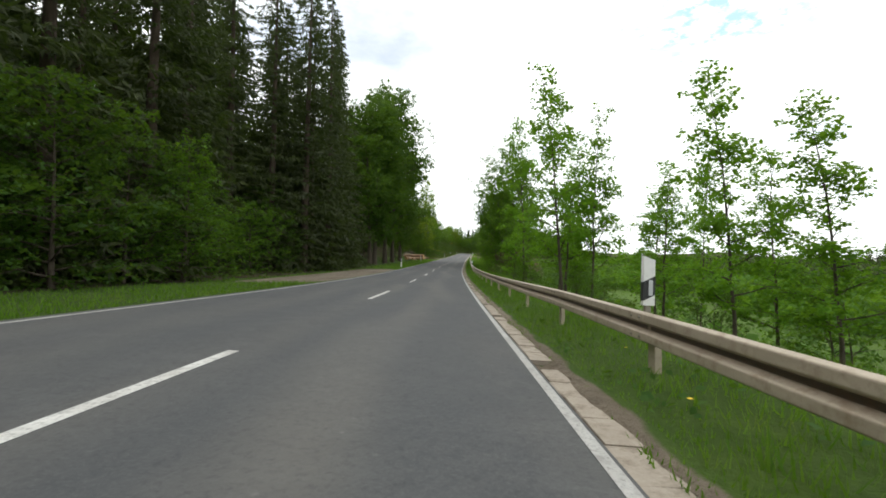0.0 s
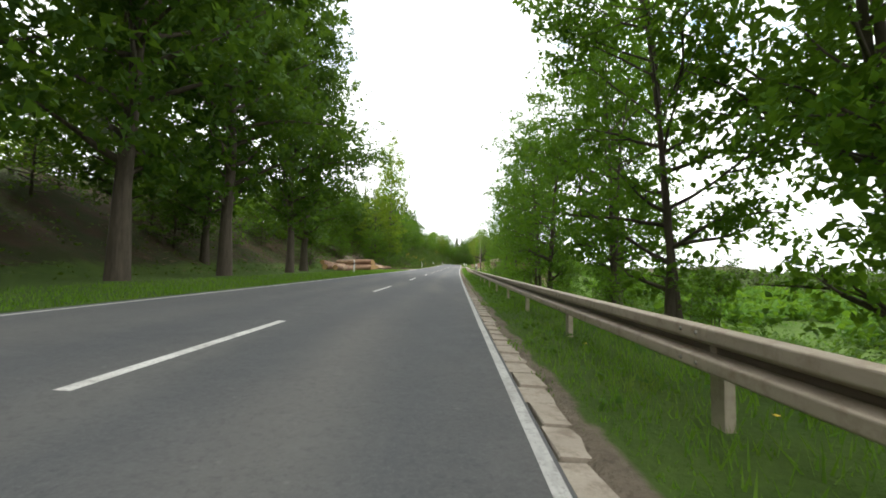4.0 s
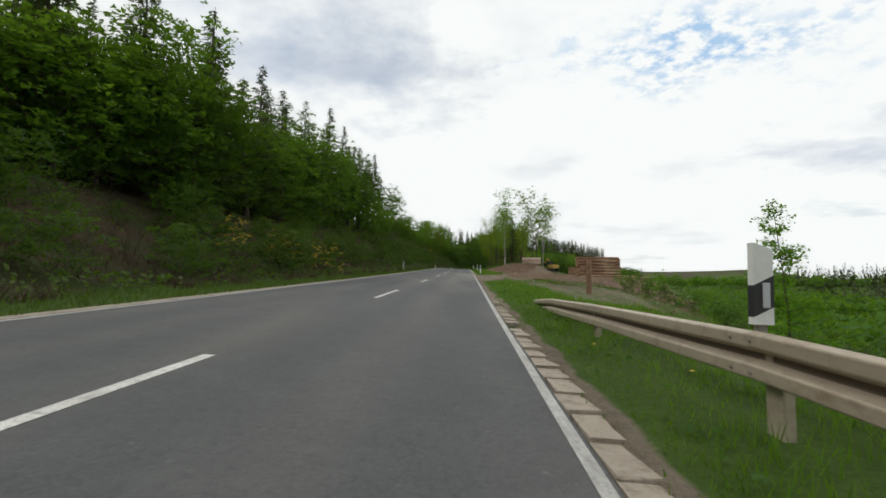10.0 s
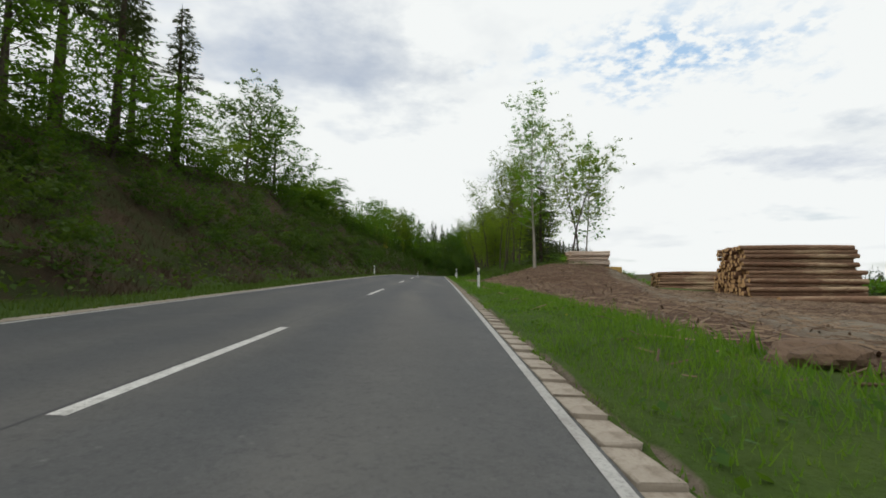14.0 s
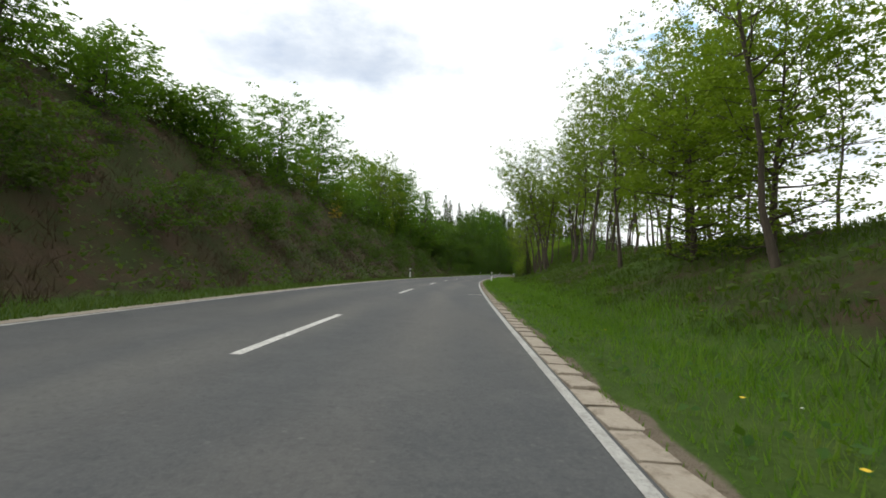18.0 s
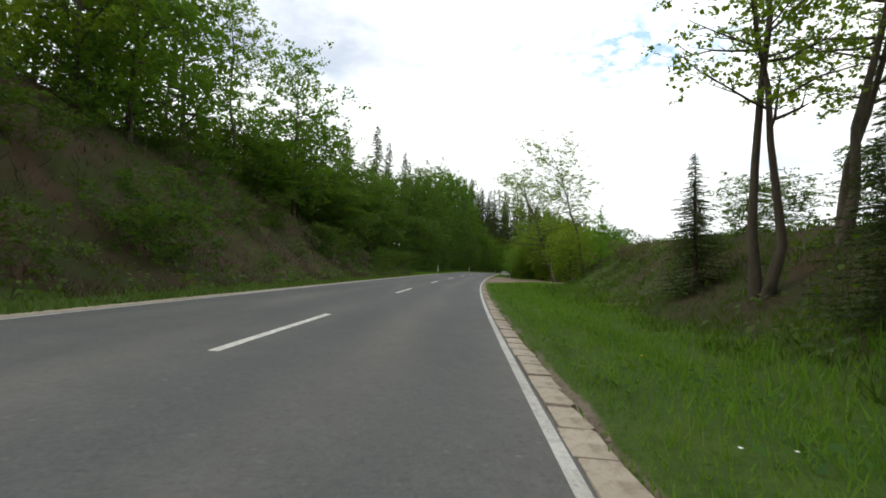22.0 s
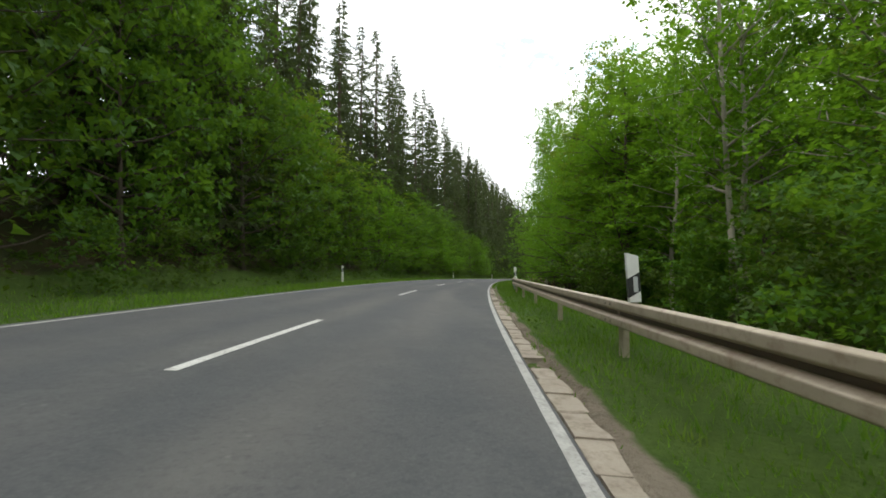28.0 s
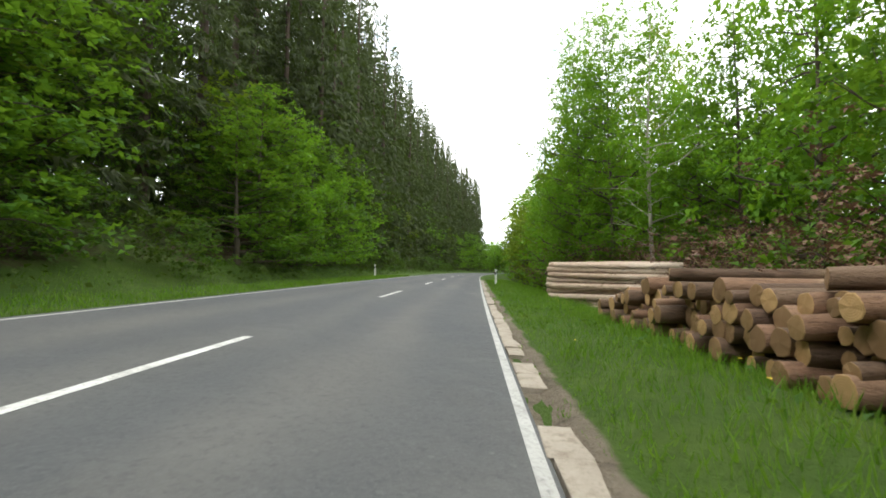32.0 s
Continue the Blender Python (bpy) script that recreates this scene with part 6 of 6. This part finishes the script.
def far_woods():
    """Scrub in the valley and wooded ridges far behind it."""
    rng = np.random.default_rng(31)
    n = 34000
    s, u = rng.uniform(-40, 400, n), 11 + 85 * rng.uniform(0, 1, n) ** 1.3
    keep = (ripple(s, u, 7.0, 1) > 0.05) & ~((s > 150) & (u < np.interp(s, [150, 165, 240, 400], [13, 24, 42, 40])))
    s, u = s[keep], u[keep]
    p = spot(s, u, ground_z(s, u) + 2.0 * rng.uniform(0, 1, len(s)) * (0.5 + 0.5 * ripple(s, u, 5, 3)))
    tagged(new("valley_scrub", quick_mesh("valley_scrub", leaf_quads(rng, p, 0.6, 0.4), 4, [LEAF_MID])), "green scrub in the valley below the road", "scrub", kind="stuff")
    for name, mat, lo, hi, seed, count, label in (("far_conifers", NEEDLE, 190, 1400, 41, 20000, "dark conifer wood on the far ridge"), ("far_broadleaf_wood", LEAF_MID, 85, 420, 42, 6000, "green leafy wood on the far slope")):
        a, d = rng.uniform(-0.3, 2.2, count), rng.uniform(lo, hi, count)
        x, y = MID_X[280] + d * np.sin(a), MID_Y[280] - 40 + d * np.cos(a)
        near = np.argmin((x[:, None] - MID_X[None, ::6]) ** 2 + (y[:, None] - MID_Y[None, ::6]) ** 2, axis=1) * 6
        off = np.hypot(x - MID_X[near], y - MID_Y[near])
        right = ((x - MID_X[near]) * np.cos(HEADING[near]) + (y - MID_Y[near]) * np.sin(HEADING[near])) > 0
        keep = right & (off > (150 if name == "far_conifers" else 62)) & (ripple(x, y, 40, seed) > -0.5)
        x, y, off, near = x[keep], y[keep], off[keep], near[keep]
        hills = 4.0 + 4.0 * ripple(x, y, 210.0, 4) + 2.0 * ripple(x, y, 90.0, 8)
        z = ground_z(ALONG[near], off) + MID_Z[near] - 0.6 + smooth01((off - 130) / 260) * hills
        foot = np.stack([x, y, z], 1)
        if name == "far_conifers":
            tall = rng.uniform(9, 12, len(x))
            sprays = []
            for k in range(18):
                f = (k + rng.uniform(0, 1, len(x))) / 18
                az = rng.uniform(0, 6.28, len(x))
                reach = 2.9 * (1.02 - f)
                out_ = np.stack([np.cos(az) * reach, np.sin(az) * reach, -0.35 * reach], 1)
                wide = np.stack([-np.sin(az), np.cos(az), 0 * az], 1) * (0.25 + 0.9 * (1 - f))[:, None]
                top = foot + np.stack([0 * x, 0 * x, f * tall + 0.9], 1)
                sprays.append(np.stack([top, top + out_ - wide - [0, 0, 0.6], top + out_ + wide - [0, 0, 0.6]], 1))
            me = quick_mesh(name, np.concatenate(sprays).reshape(-1, 3), 3, [mat])
        else:
            size = rng.uniform(2.2, 4.2, len(x))
            ball = rng.normal(size=(30, len(x), 3))
            ball /= np.linalg.norm(ball, axis=2)[:, :, None]
            p = foot + [0, 0, 0.3] + (ball * [1, 1, 0.75] + [0, 0, 0.8]) * (size * (0.8 + 0.25 * rng.uniform(size=(30, len(x)))))[:, :, None]
            me = quick_mesh(name, leaf_quads(rng, p.reshape(-1, 3), 1.7, 0.3, 0.8), 4, [mat])
        tagged(new(name, me), label, "wood", kind="stuff")


verge_grass()
bank_cover()
far_woods()


# ---- kerb slabs ----
def soil():
    """Crumbled earth that has crept over the slabs from the verge."""
    ss, us = np.arange(-6, 560, 0.22), np.array([2.96, 3.03, 3.10, 3.16, 3.20, 3.24, 3.28, 3.32, 3.36, 3.40, 3.46, 3.54])
    S, U = np.meshgrid(ss, us, indexing="ij")
    clean = between(S, 160, 390, 8)
    creep = 3.335 + 0.065 * clean - 0.25 * between(S, 176, 190, 6) + 0.055 * ripple(S, 0 * U, 1.7, 3) + 0.035 * ripple(S, U, 0.4, 5)
    Z = -TILT * U - 0.05 + 0.085 * smooth01((U - creep + 0.09) / 0.16) + 0.012 * ripple(S, U * 3, 0.33, 8)
    verts = spot(S.ravel(), U.ravel(), Z.ravel())
    idx = np.arange(S.size).reshape(S.shape)
    faces = np.stack([idx[:-1, :-1], idx[:-1, 1:], idx[1:, 1:], idx[1:, :-1]], -1).reshape(-1, 4)
    me = mesh_of("verge_soil", verts.tolist(), faces.tolist(), [GROUND], smooth=True)
    grown = smooth01((S - 454) / 8) * (1 - smooth01((S - 509) / 6))
    masks = np.clip(1.0 - (4.6 + 2.1 * clean) * (U - 3.34 + 0.22 * grown) + 0.35 * ripple(S, U, 0.7, 2), 0, 1), 0 * U, 0 * U
    masks = np.maximum(masks[0], zones(S, U)[0]), masks[1], masks[2]
    for name, values in zip(("dirt", "bark", "litter"), masks):
        me.attributes.new(name, "FLOAT", "POINT").data.foreach_set("value", values.ravel().astype(np.float32))
    tagged(new("verge_soil", me), "crumbled brown earth between kerb slabs and grass", "earth", kind="structure")


def kerbs():
    """Worn concrete slabs beside the edge line, some broken or sunk under earth."""
    strip = tagged(new("kerb_strip"), "row of worn beige concrete edge slabs", "kerb", kind="structure")
    rng = random.Random(6)
    kinds = []
    for k in range(9):
        bm = bmesh.new()
        box_bm(bm, (0.235, 0.494, 0.12), (0, 0, -0.04), 0.006)
        for v in bm.verts:
            v.co += Vector((rng.uniform(-0.012, 0.012) if v.co.x < 0 else rng.uniform(-0.035, 0.012), rng.uniform(-0.012, 0.012), rng.uniform(-0.006, 0.006)))
        kinds.append(bm_mesh("kerb_slab", bm, [CONCRETE]))
    rest = []
    for i in range(-8, 1120):
        s = i * 0.5 + 0.25
        gap = 0.0 if 158 < s < 392 else 0.14 if s < 455 else 0.92 if s < 508 else 0.15
        if rng.random() < gap:
            continue
        u = 3.255 + rng.uniform(-0.012, 0.012)
        m = stand(s, u, -TILT * u + rng.uniform(-0.010, 0.006) + (-0.006 if 160 < s < 390 else -0.012), rng.uniform(-0.8, 0.8)) @ Matrix.Rotation(TILT, 4, "Y")
        if 177 < s < 240 or 312 < s < 392:
            part("kerb_slab", rng.choice(kinds), strip, at=m)
        else:
            rest.append((rng.choice(kinds), m))
    verts, faces = [], []
    for me, m in rest:
        b = len(verts)
        verts += [m @ v.co for v in me.vertices]
        faces += [tuple(b + i for i in p.vertices) for p in me.polygons]
    tagged(part("kerb_slabs", mesh_of("kerb_slabs", verts, faces, [CONCRETE]), strip), kind="stuff")
    soil()
    part("kerb_band", ribbon("kerb_band", 120, 380, -3.62, -3.36, 0.006, CONCRETE)[0], strip, "pale concrete band by the bank")


kerbs()
